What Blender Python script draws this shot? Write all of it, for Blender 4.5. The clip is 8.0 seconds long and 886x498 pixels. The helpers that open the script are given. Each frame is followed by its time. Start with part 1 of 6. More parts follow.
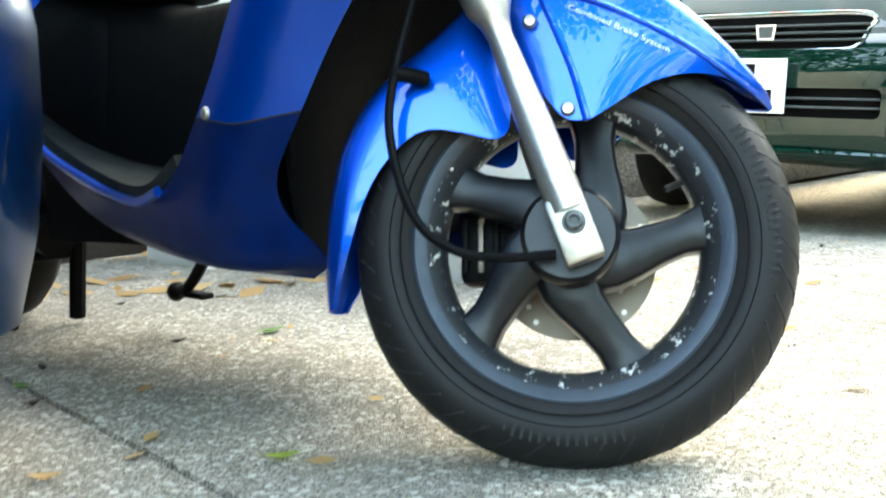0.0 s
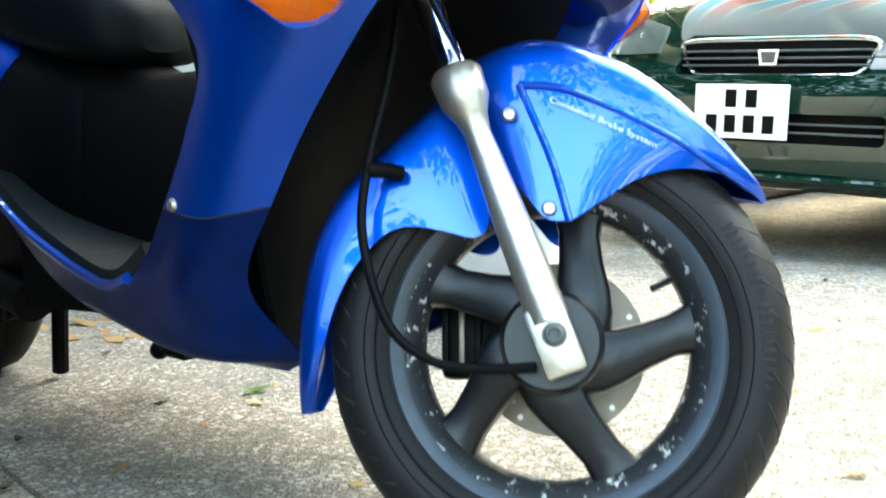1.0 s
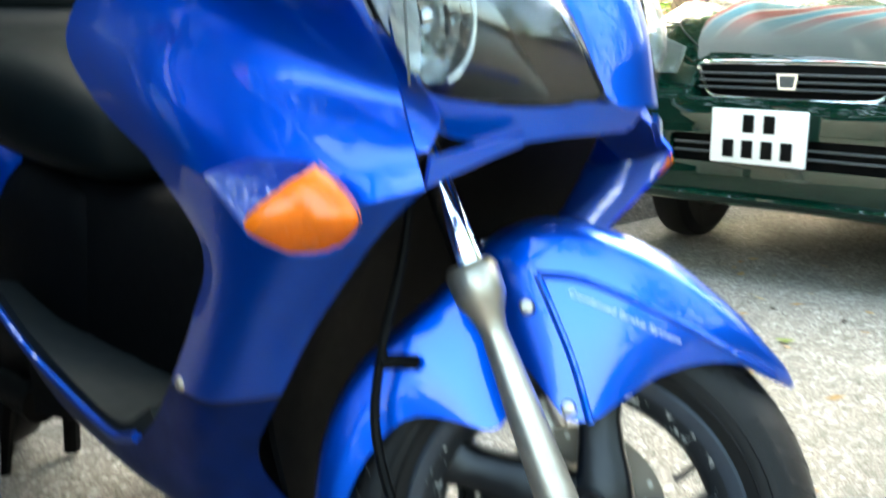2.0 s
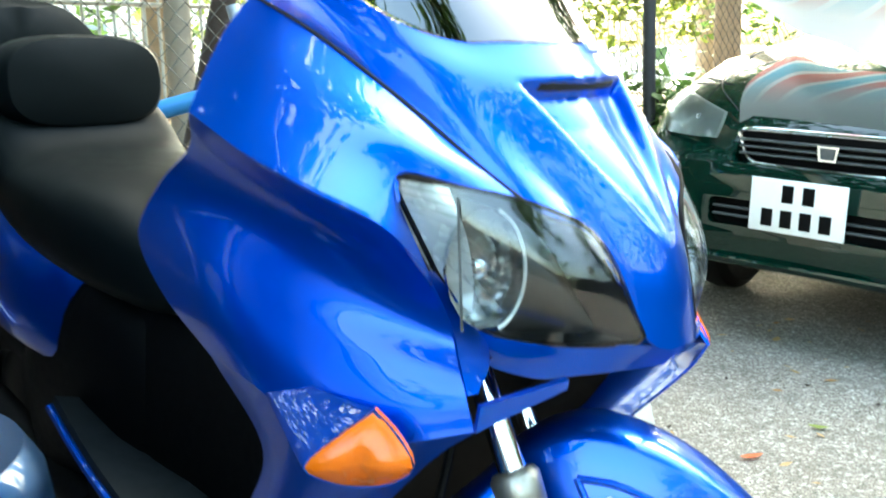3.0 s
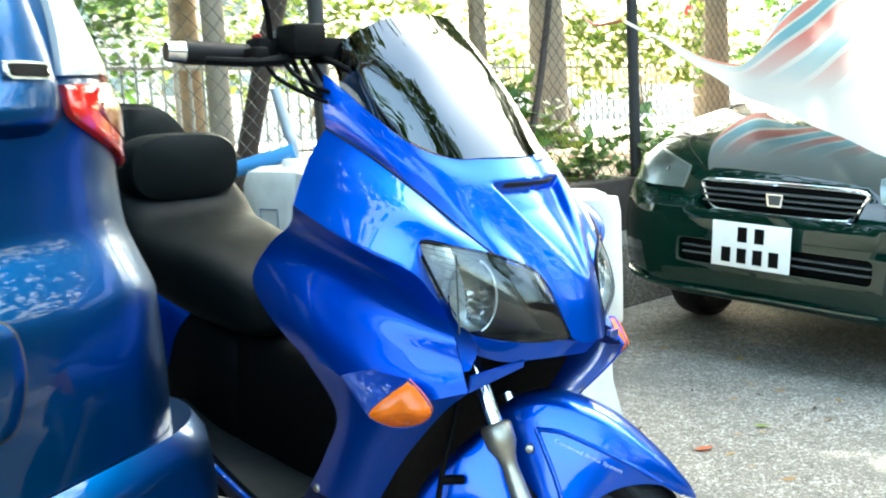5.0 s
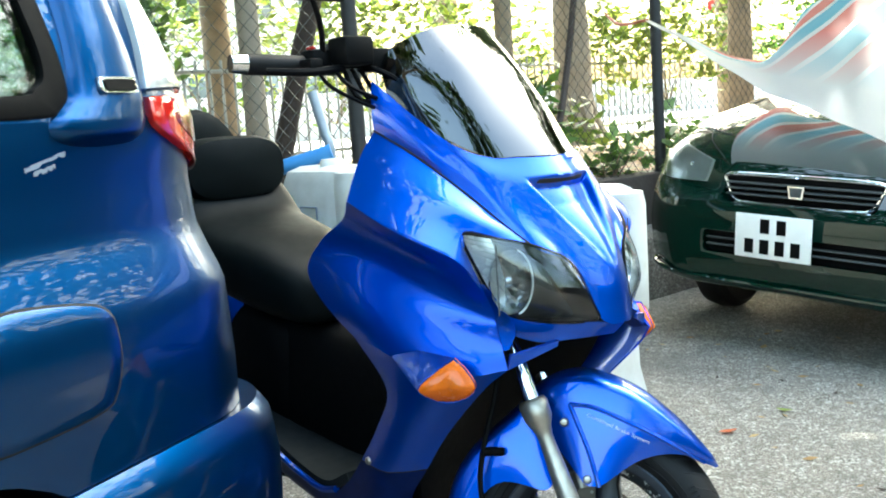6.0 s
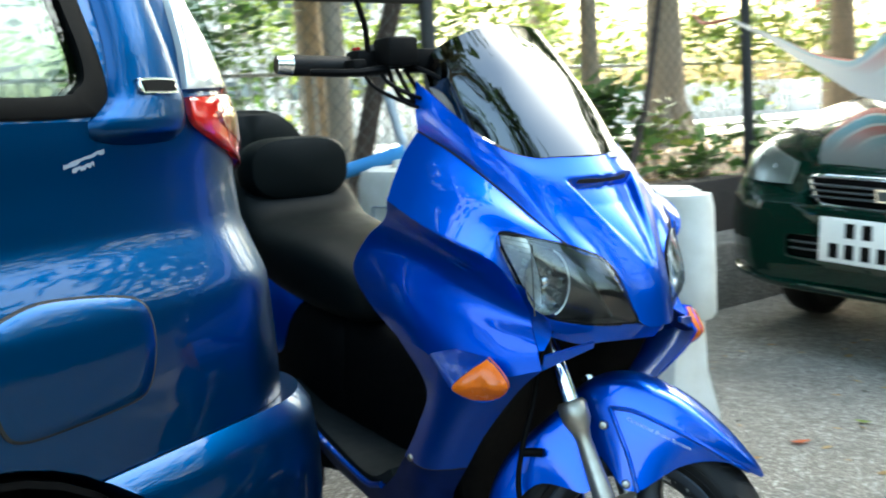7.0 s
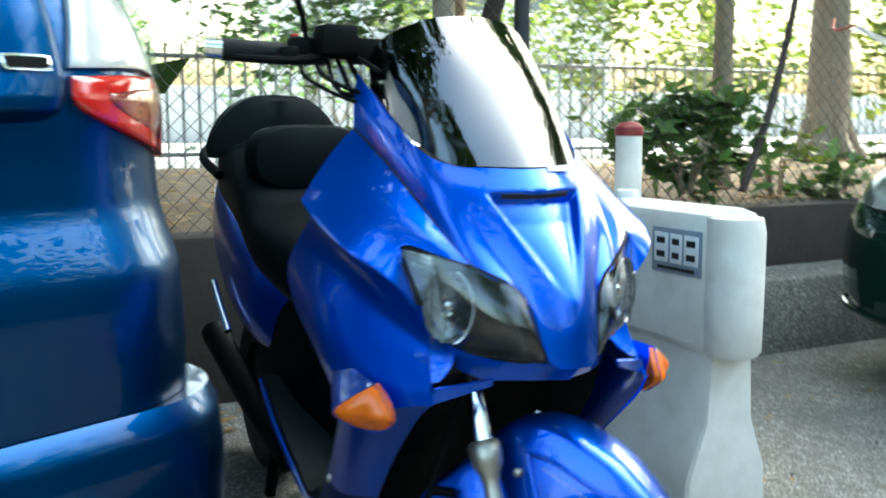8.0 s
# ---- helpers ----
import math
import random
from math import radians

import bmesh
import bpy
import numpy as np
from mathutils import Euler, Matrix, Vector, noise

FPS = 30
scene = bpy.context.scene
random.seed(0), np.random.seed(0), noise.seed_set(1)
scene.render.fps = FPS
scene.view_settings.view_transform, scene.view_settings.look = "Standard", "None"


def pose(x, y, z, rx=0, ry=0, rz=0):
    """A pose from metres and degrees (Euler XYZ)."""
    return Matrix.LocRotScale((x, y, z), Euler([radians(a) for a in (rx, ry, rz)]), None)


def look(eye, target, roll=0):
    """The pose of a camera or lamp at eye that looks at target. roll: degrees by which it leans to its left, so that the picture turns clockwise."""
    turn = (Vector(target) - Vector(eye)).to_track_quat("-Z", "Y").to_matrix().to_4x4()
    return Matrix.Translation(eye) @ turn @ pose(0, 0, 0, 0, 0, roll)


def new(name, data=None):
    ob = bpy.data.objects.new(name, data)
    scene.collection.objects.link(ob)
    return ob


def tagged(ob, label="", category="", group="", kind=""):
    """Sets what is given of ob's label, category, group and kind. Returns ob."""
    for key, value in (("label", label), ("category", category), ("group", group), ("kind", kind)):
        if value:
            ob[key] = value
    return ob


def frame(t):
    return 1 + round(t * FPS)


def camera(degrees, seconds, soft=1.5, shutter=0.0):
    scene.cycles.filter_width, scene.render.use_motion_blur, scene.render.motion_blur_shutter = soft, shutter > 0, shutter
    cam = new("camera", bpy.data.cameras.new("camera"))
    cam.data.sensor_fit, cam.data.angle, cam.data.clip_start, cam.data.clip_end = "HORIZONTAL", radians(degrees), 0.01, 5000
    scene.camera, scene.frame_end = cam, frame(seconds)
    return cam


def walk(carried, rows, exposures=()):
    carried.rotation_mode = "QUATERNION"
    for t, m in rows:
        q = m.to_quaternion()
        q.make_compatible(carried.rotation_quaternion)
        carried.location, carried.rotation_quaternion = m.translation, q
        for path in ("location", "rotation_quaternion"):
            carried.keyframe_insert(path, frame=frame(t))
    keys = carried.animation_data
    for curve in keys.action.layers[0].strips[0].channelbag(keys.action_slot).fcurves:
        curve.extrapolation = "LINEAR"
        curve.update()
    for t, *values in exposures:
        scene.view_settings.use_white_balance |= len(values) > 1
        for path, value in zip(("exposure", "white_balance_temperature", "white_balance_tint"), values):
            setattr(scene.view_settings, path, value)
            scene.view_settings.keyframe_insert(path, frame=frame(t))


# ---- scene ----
cam = camera(49.4, 8.0, soft=1.9, shutter=0.8)
PATH = [
    (0, (0.144, 0.13, 0.376), (-0.039, 2.106, 0.127), -2.1),
    (0.5, (0.16, 0.162, 0.418), (-0.018, 2.14, 0.181), -2.9),
    (1, (0.176, 0.202, 0.487), (-0.021, 2.175, 0.23), -2.4),
    (1.5, (0.18, 0.241, 0.587), (-0.035, 2.202, 0.259), -1.5),
    (2, (0.175, 0.277, 0.733), (-0.047, 2.235, 0.389), -2.9),
    (2.2, (0.173, 0.296, 0.791), (-0.072, 2.254, 0.465), -3.4),
    (3.3, (0.17, 0.201, 1.019), (-0.131, 2.146, 0.664), -1.6),
    (3.5, (0.169, 0.095, 1.045), (-0.115, 2.048, 0.72), -2.4),
    (4, (0.172, -0.059, 1.064), (-0.079, 1.897, 0.73), -2.7),
    (5.3, (0.292, -0.428, 1.077), (-0.064, 1.523, 0.82), -3.9),
    (5.5, (0.292, -0.462, 1.073), (-0.084, 1.483, 0.802), -4.5),
    (6, (0.274, -0.514, 1.087), (-0.094, 1.432, 0.815), -3.9),
    (6.5, (0.287, -0.556, 1.092), (-0.087, 1.391, 0.825), -4.0),
    (7, (0.382, -0.497, 1.076), (-0.184, 1.405, 0.821), -3.9),
    (7.5, (0.575, -0.379, 1.09), (-0.181, 1.451, 0.808), -2.4),
    (8, (0.741, -0.171, 1.074), (-0.158, 1.598, 0.816), -0.2),
]
walk(cam, [(t, look(eye, target, roll)) for t, eye, target, roll in PATH],
     exposures=[(0.0, 4.9, 6600, -2), (1.5, 4.73, 6600, -2), (2.0, 4.5, 6500, -2), (3.5, 4.32, 6050, -6), (6.0, 3.82, 6050, -3), (8.0, 3.32, 5700, -5)])

GZ = -0.024  # height of the concrete

# ---- light ----
world = bpy.data.worlds.new("sky")
scene.world = world
world.use_nodes = True
wn = world.node_tree
bg = wn.nodes["Background"]
sky = wn.nodes.new("ShaderNodeTexSky")
sky.sky_type = "NISHITA"
sky.sun_disc = False
sky.sun_elevation = radians(47)
sky.sun_rotation = radians(10)
sky.air_density, sky.dust_density = 1.7, 8.0
wn.links.new(sky.outputs[0], bg.inputs[0])
bg.inputs[1].default_value = 0.15
sun = new("sun", bpy.data.lights.new("sun", "SUN"))
sun.data.energy, sun.data.angle, sun.data.color = 2.0, radians(0.4), (1.0, 0.96, 0.88)
SUNWARD = Vector((0.118, 0.672, 0.731))  # the sun stands beyond the fence and the road
sun.matrix_world = look(SUNWARD * 10, (0, 0, 0))


# ---- materials ----
def material(name, base, rough=0.5, metal=0.0, coat=0.0, spots=0.0, scale=40.0, bump=0.0, bump_scale=200.0,
             second=None, vary=0.0, spec=0.5, ior=1.5):
    """A surface with a base colour broken up at two scales and a fine relief."""
    m = bpy.data.materials.new(name)
    m.use_nodes = True
    nt = m.node_tree
    b = nt.nodes["Principled BSDF"]
    b.inputs["Base Color"].default_value = (*base, 1)
    b.inputs["Roughness"].default_value = rough
    b.inputs["Metallic"].default_value = metal
    b.inputs["Coat Weight"].default_value = coat
    b.inputs["Coat Roughness"].default_value = 0.02
    b.inputs["Coat IOR"].default_value = 1.5
    b.inputs["Specular IOR Level"].default_value = spec
    b.inputs["IOR"].default_value = ior
    co = nt.nodes.new("ShaderNodeTexCoord")
    if spots or vary:
        n1 = nt.nodes.new("ShaderNodeTexNoise")
        n1.inputs["Scale"].default_value = scale
        n1.inputs["Detail"].default_value = 6
        nt.links.new(co.outputs["Object"], n1.inputs["Vector"])
        n2 = nt.nodes.new("ShaderNodeTexNoise")
        n2.inputs["Scale"].default_value = scale / 12
        n2.inputs["Detail"].default_value = 3
        nt.links.new(co.outputs["Object"], n2.inputs["Vector"])
        mix = nt.nodes.new("ShaderNodeMix")
        mix.data_type = "RGBA"
        dark = second or tuple(c * 0.45 for c in base)
        mix.inputs[6].default_value = (*base, 1)
        mix.inputs[7].default_value = (*dark, 1)
        mul = nt.nodes.new("ShaderNodeMath")
        mul.operation = "MULTIPLY_ADD"
        nt.links.new(n1.outputs["Fac"], mul.inputs[0])
        mul.inputs[1].default_value = spots
        ramp = nt.nodes.new("ShaderNodeMapRange")
        ramp.inputs[1].default_value, ramp.inputs[2].default_value = 0.4, 0.65
        ramp.inputs[3].default_value, ramp.inputs[4].default_value = -0.4 * spots, -0.4 * spots + vary
        nt.links.new(n2.outputs["Fac"], ramp.inputs[0])
        nt.links.new(ramp.outputs[0], mul.inputs[2])
        mul.use_clamp = True
        nt.links.new(mul.outputs[0], mix.inputs[0])
        nt.links.new(mix.outputs[2], b.inputs["Base Color"])
        rr = nt.nodes.new("ShaderNodeMapRange")
        rr.inputs[3].default_value, rr.inputs[4].default_value = rough * 0.85, min(1.0, rough * 1.2 + 0.02)
        nt.links.new(n1.outputs["Fac"], rr.inputs[0])
        nt.links.new(rr.outputs[0], b.inputs["Roughness"])
    if bump:
        n3 = nt.nodes.new("ShaderNodeTexNoise")
        n3.inputs["Scale"].default_value = bump_scale
        n3.inputs["Detail"].default_value = 4
        nt.links.new(co.outputs["Object"], n3.inputs["Vector"])
        bp = nt.nodes.new("ShaderNodeBump")
        bp.inputs["Strength"].default_value = bump
        bp.inputs["Distance"].default_value = min(0.004, 0.4 / bump_scale)
        nt.links.new(n3.outputs["Fac"], bp.inputs["Height"])
        nt.links.new(bp.outputs[0], b.inputs["Normal"])
    return m


def tinted_glass(name, colour, rough=0.0, clear=0.05):
    """Thin glass or plastic: a coloured see-through sheet under a Fresnel gloss."""
    m = bpy.data.materials.new(name)
    m.use_nodes = True
    nt = m.node_tree
    nt.nodes.remove(nt.nodes["Principled BSDF"])
    out = nt.nodes["Material Output"]
    tr = nt.nodes.new("ShaderNodeBsdfTransparent")
    tr.inputs[0].default_value = (*colour, 1)
    gl = nt.nodes.new("ShaderNodeBsdfGlossy")
    gl.inputs["Roughness"].default_value = rough
    lw = nt.nodes.new("ShaderNodeLayerWeight")
    lw.inputs[0].default_value = 0.5
    pw = nt.nodes.new("ShaderNodeMath")
    pw.operation = "POWER"
    pw.inputs[1].default_value = 4.0
    nt.links.new(lw.outputs["Facing"], pw.inputs[0])
    fr = nt.nodes.new("ShaderNodeMapRange")
    fr.inputs[3].default_value, fr.inputs[4].default_value = clear, 1.0
    nt.links.new(pw.outputs[0], fr.inputs[0])
    mx = nt.nodes.new("ShaderNodeMixShader")
    nt.links.new(fr.outputs[0], mx.inputs[0])
    nt.links.new(tr.outputs[0], mx.inputs[1])
    nt.links.new(gl.outputs[0], mx.inputs[2])
    nt.links.new(mx.outputs[0], out.inputs[0])
    return m


BLUE = material("scooter_paint", (0.0002, 0.066, 0.5), rough=0.33, metal=0.84, coat=0.85, spec=0.2, spots=0.15, scale=900, second=(0.0002, 0.045, 0.42))
# Road dirt over scooter blue; the base is also darkened for shade underneath.
DIRTY_SHADED_BLUE = material("dirty_paint", (0.0003, 0.015, 0.12), rough=0.45, metal=0.7, coat=0.15, spec=0.1, spots=0.9, scale=22, second=(0.006, 0.007, 0.01), vary=0.5, bump=0.1, bump_scale=300)
VAN_BLUE = material("van_paint", (0.0003, 0.039, 0.135), rough=0.36, metal=0.95, coat=0.45, spec=0.2, spots=0.25, scale=1200, second=(0.001, 0.031, 0.125))
GREEN = material("car_paint", (0.001, 0.014, 0.0085), rough=0.3, spec=0.02, coat=1.0, spots=0.2, scale=900)
BLACK_PLASTIC = material("black_plastic", (0.0018, 0.0018, 0.002), rough=0.55, spots=0.6, scale=60, bump=0.15, bump_scale=900, spec=0.4, ior=1.2)
GREY_PLASTIC = material("grey_plastic", (0.06, 0.065, 0.065), rough=0.6, spots=0.7, scale=50, bump=0.2, bump_scale=700)
VINYL = material("seat_vinyl", (0.0025, 0.0042, 0.0045), rough=0.5, spots=0.4, scale=30, bump=0.35, bump_scale=1100, spec=0.5, ior=1.18)
MAT = material("footboard_rubber", (0.012, 0.015, 0.016), rough=0.6, spots=0.8, scale=40, bump=0.3, bump_scale=500, second=(0.006, 0.008, 0.008), spec=0.4, ior=1.22)
RUBBER = material("tyre_rubber", (0.0075, 0.0075, 0.008), rough=0.5, spots=0.8, scale=25, bump=0.3, bump_scale=400, second=(0.014, 0.013, 0.012), vary=0.4, spec=0.16)
WHEEL_GREY = material("wheel_paint", (0.006, 0.0065, 0.008), rough=0.3, metal=0.2, spots=0.6, scale=30, bump=0.1, bump_scale=600, second=(0.011, 0.009, 0.007), spec=0.5, ior=1.36)
RIM_BLUE = material("rim_lip", (0.03, 0.038, 0.052), rough=0.36, metal=0.4, spots=0.8, scale=60, bump=0.2, second=(0.016, 0.02, 0.025))
RIM_WORN = material("worn_rim", (0.016, 0.018, 0.021), rough=0.4, metal=0.3, spots=0.9, scale=60, bump=0.2, second=(0.016, 0.018, 0.02))


def chipped(m, scale, lo, hi, colour):
    """Adds small bright chips where the paint is worn through."""
    nt = m.node_tree
    b = nt.nodes["Principled BSDF"]
    co = nt.nodes.new("ShaderNodeTexCoord")
    n = nt.nodes.new("ShaderNodeTexNoise")
    n.inputs["Scale"].default_value, n.inputs["Detail"].default_value, n.inputs["Roughness"].default_value = scale, 8, 0.7
    nt.links.new(co.outputs["Object"], n.inputs["Vector"])
    r = nt.nodes.new("ShaderNodeMapRange")
    r.inputs[1].default_value, r.inputs[2].default_value = lo, hi
    nt.links.new(n.outputs["Fac"], r.inputs[0])
    x = nt.nodes.new("ShaderNodeMix")
    x.data_type = "RGBA"
    nt.links.new(r.outputs[0], x.inputs[0])
    nt.links.new(b.inputs["Base Color"].links[0].from_socket, x.inputs[6])
    x.inputs[7].default_value = (*colour, 1)
    nt.links.new(x.outputs[2], b.inputs["Base Color"])


chipped(RIM_WORN, 60, 0.58, 0.62, (0.55, 0.55, 0.52))
ALLOY = material("fork_alloy", (0.42, 0.39, 0.34), rough=0.34, metal=0.85, spots=0.9, scale=45, second=(0.2, 0.155, 0.11), bump=0.25, vary=0.3)
MIRROR_FACET = material("mirror_facet", (0.5, 0.52, 0.52), rough=0.08, metal=0.95)
CHROME = material("chrome", (0.8, 0.8, 0.8), rough=0.08, metal=1.0)
STEEL = material("disc_steel", (0.16, 0.13, 0.1), rough=0.45, metal=0.6, spots=0.6, scale=60, second=(0.2, 0.14, 0.08))
WHITE_MARK = material("white_marking", (0.5, 0.56, 0.64), rough=0.4, spots=0.3, scale=60, second=(0.4, 0.5, 0.7))
AMBER = material("amber_lens", (0.62, 0.12, 0.001), rough=0.25, coat=0.35, ior=1.3, spots=0.9, scale=55, second=(0.3, 0.04, 0.001), bump=0.15, bump_scale=160)
RED_LENS = material("red_lens", (0.42, 0.012, 0.008), rough=0.1, coat=1.0, spots=0.5, scale=60, second=(0.2, 0.004, 0.003))
CLEAR_LENS = material("clear_lens", (0.62, 0.64, 0.62), rough=0.12, coat=1.0, spots=0.4, scale=45, second=(0.4, 0.42, 0.4), metal=0.3)
LAMP_SILVER = material("lamp_silver", (0.72, 0.74, 0.74), rough=0.25, metal=0.35, spots=0.6, scale=35, second=(0.4, 0.41, 0.42))
LAMP_DARK = material("lamp_housing", (0.014, 0.0125, 0.01), rough=0.35, spots=0.4, scale=30, coat=0.3)
SMOKE = tinted_glass("smoked_screen", (0.08, 0.09, 0.09), clear=0.11)
CLEAR = tinted_glass("clear_cover", (0.85, 0.87, 0.88))
VAN_GLASS = tinted_glass("van_window_glass", (0.66, 0.74, 0.7))
BARRIER_WHITE = material("barrier_plastic", (0.7, 0.68, 0.62), rough=0.55, spots=0.8, scale=14, second=(0.4, 0.35, 0.26), vary=0.45, bump=0.15, bump_scale=90)
POST_BLACK = material("fence_post_paint", (0.02, 0.018, 0.018), rough=0.6, spots=0.7, scale=30, bump=0.3, bump_scale=200)
RAIL_GREY = material("railing_paint", (0.3, 0.31, 0.3), rough=0.5, metal=0.3, spots=0.6, scale=30)
WIRE = material("chain_link_wire", (0.05, 0.052, 0.05), rough=0.5, metal=0.7, spots=0.6, scale=40)
BARK = material("bark", (0.3, 0.22, 0.14), rough=0.9, spots=0.9, scale=14, second=(0.1, 0.07, 0.045), vary=0.3, bump=1.0, bump_scale=45)
SOIL = material("leaf_litter_soil", (0.2, 0.14, 0.08), rough=0.95, spots=0.9, scale=14, second=(0.08, 0.055, 0.03), bump=1.0, bump_scale=60)
WALL_STONE = material("retaining_wall", (0.036, 0.026, 0.018), rough=0.9, spots=0.9, scale=10, second=(0.018, 0.015, 0.011), bump=0.8, bump_scale=40)
ROAD = material("far_pavement", (0.27, 0.265, 0.25), rough=0.85, spots=0.5, scale=6, second=(0.2, 0.195, 0.18))
PALE_WALL = material("far_wall", (0.4, 0.4, 0.39), rough=0.85, spots=0.4, scale=3, second=(0.3, 0.3, 0.29))
SHADE_GAP = material("panel_gap", (0.004, 0.004, 0.004), rough=0.8)


def concrete():
    m = bpy.data.materials.new("worn_concrete")
    m.use_nodes = True
    nt = m.node_tree
    b = nt.nodes["Principled BSDF"]
    b.inputs["Roughness"].default_value = 0.9
    co = nt.nodes.new("ShaderNodeTexCoord")

    def tex(kind, scale, detail=4):
        n = nt.nodes.new(kind)
        n.inputs["Scale"].default_value = scale
        if kind == "ShaderNodeTexNoise":
            n.inputs["Detail"].default_value = detail
        nt.links.new(co.outputs["Object"], n.inputs["Vector"])
        return n

    def mixed(a, bb, fac, lo, hi, most=1.0):
        r = nt.nodes.new("ShaderNodeMapRange")
        r.inputs[1].default_value, r.inputs[2].default_value = lo, hi
        r.inputs[4].default_value = most
        nt.links.new(fac, r.inputs[0])
        x = nt.nodes.new("ShaderNodeMix")
        x.data_type = "RGBA"
        nt.links.new(r.outputs[0], x.inputs[0])
        for sock, v in ((x.inputs[6], a), (x.inputs[7], bb)):
            if isinstance(v, tuple):
                sock.default_value = (*v, 1)
            else:
                nt.links.new(v, sock)
        return x.outputs[2]

    grit = tex("ShaderNodeTexVoronoi", 420)
    fine = tex("ShaderNodeTexNoise", 210, 6)
    blot = tex("ShaderNodeTexNoise", 5.5, 9)
    stain = tex("ShaderNodeTexNoise", 1.6, 9)
    c1 = mixed((0.34, 0.305, 0.25), (0.035, 0.029, 0.022), fine.outputs["Fac"], 0.44, 0.58)
    mid = tex("ShaderNodeTexNoise", 26, 9)
    c2 = mixed((0.5, 0.46, 0.385), c1, grit.outputs["Distance"], 0.05, 0.45)
    stones = tex("ShaderNodeTexVoronoi", 130)
    pick = nt.nodes.new("ShaderNodeSeparateColor")
    nt.links.new(stones.outputs["Color"], pick.inputs[0])
    c2 = mixed(c2, (0.6, 0.57, 0.5), pick.outputs[0], 0.72, 0.95, 0.8)
    c2 = mixed(c2, (0.06, 0.05, 0.04), pick.outputs[1], 0.74, 0.95, 0.55)
    c2 = mixed(c2, (0.1, 0.084, 0.064), mid.outputs["Fac"], 0.5, 0.66, 0.45)
    c3 = mixed(c2, (0.14, 0.13, 0.11), blot.outputs["Fac"], 0.46, 0.68, 0.38)
    c4 = mixed(c3, (0.1, 0.09, 0.075), stain.outputs["Fac"], 0.5, 0.75, 0.5)
    nt.links.new(c4, b.inputs["Base Color"])
    bp = nt.nodes.new("ShaderNodeBump")
    bp.inputs["Strength"].default_value, bp.inputs["Distance"].default_value = 0.8, 0.005
    add = nt.nodes.new("ShaderNodeMath")
    nt.links.new(grit.outputs["Distance"], add.inputs[0])
    nt.links.new(fine.outputs["Fac"], add.inputs[1])
    nt.links.new(add.outputs[0], bp.inputs["Height"])
    nt.links.new(bp.outputs[0], b.inputs["Normal"])
    return m


CONCRETE = concrete()


def leafage(name, a, bcol, rough=0.45):
    """Leaves that differ a little from one to the next."""
    m = bpy.data.materials.new(name)
    m.use_nodes = True
    nt = m.node_tree
    b = nt.nodes["Principled BSDF"]
    b.inputs["Roughness"].default_value = rough
    g = nt.nodes.new("ShaderNodeNewGeometry")
    x = nt.nodes.new("ShaderNodeMix")
    x.data_type = "RGBA"
    x.inputs[6].default_value, x.inputs[7].default_value = (*a, 1), (*bcol, 1)
    nt.links.new(g.outputs["Random Per Island"], x.inputs[0])
    nt.links.new(x.outputs[2], b.inputs["Base Color"])
    t = nt.nodes.new("ShaderNodeBsdfTranslucent")
    nt.links.new(x.outputs[2], t.inputs[0])
    mx = nt.nodes.new("ShaderNodeMixShader")
    mx.inputs[0].default_value = 0.45
    nt.links.new(b.outputs[0], mx.inputs[1])
    nt.links.new(t.outputs[0], mx.inputs[2])
    nt.links.new(mx.outputs[0], nt.nodes["Material Output"].inputs[0])
    return m


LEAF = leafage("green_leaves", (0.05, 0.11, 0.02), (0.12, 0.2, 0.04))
# Copy of the green leaves about half as bright, shade put in the colour.
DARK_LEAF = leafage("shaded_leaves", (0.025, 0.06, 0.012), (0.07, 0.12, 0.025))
LEAF_YELLOW = leafage("yellow_green_leaves", (0.12, 0.19, 0.03), (0.26, 0.3, 0.05))
LEAF_DRY = leafage("dry_leaves", (0.3, 0.17, 0.06), (0.42, 0.3, 0.14), 0.8)


# ---- building helpers ----
def finish(bm, name, mat, parent=None, label="", smooth=True, sharp=40):
    me = bpy.data.meshes.new(name)
    bmesh.ops.recalc_face_normals(bm, faces=bm.faces)
    if smooth:
        for f in bm.faces:
            f.smooth = True
        for e in bm.edges:
            if len(e.link_faces) == 2 and e.calc_face_angle(0) > radians(sharp):
                e.smooth = False
    bm.to_mesh(me)
    bm.free()
    me.materials.append(mat)
    ob = new(name, me)
    if parent is not None:
        ob.parent = parent
    if label:
        tagged(ob, label)
    return ob


def part(name, bm, mat, parent, label="", smooth=True, sharp=40):
    """One mesh object under a thing or a part."""
    return finish(bm, name, mat, parent, label, smooth, sharp)


def thing(name, m, label, category, group="", kind=""):
    e = new(name)
    e.empty_display_size = 0.1
    e.matrix_world = m
    return tagged(e, label, category, group, kind)


def box(bm, c, size, bevel=0.0, m=None, seg=2):
    """A block centred at c, with rounded edges."""
    r = bmesh.ops.create_cube(bm, size=1)
    vs = r["verts"]
    bmesh.ops.scale(bm, vec=size, verts=vs)
    if bevel:
        es = list({e for v in vs for e in v.link_edges})
        rb = bmesh.ops.bevel(bm, geom=es, offset=bevel, segments=seg, profile=0.5, affect="EDGES")
        vs = list({v for f in rb["faces"] for v in f.verts} | {v for v in vs if v.is_valid})
    bmesh.ops.translate(bm, vec=c, verts=vs)
    if m is not None:
        bmesh.ops.transform(bm, matrix=m, verts=vs)
    return vs


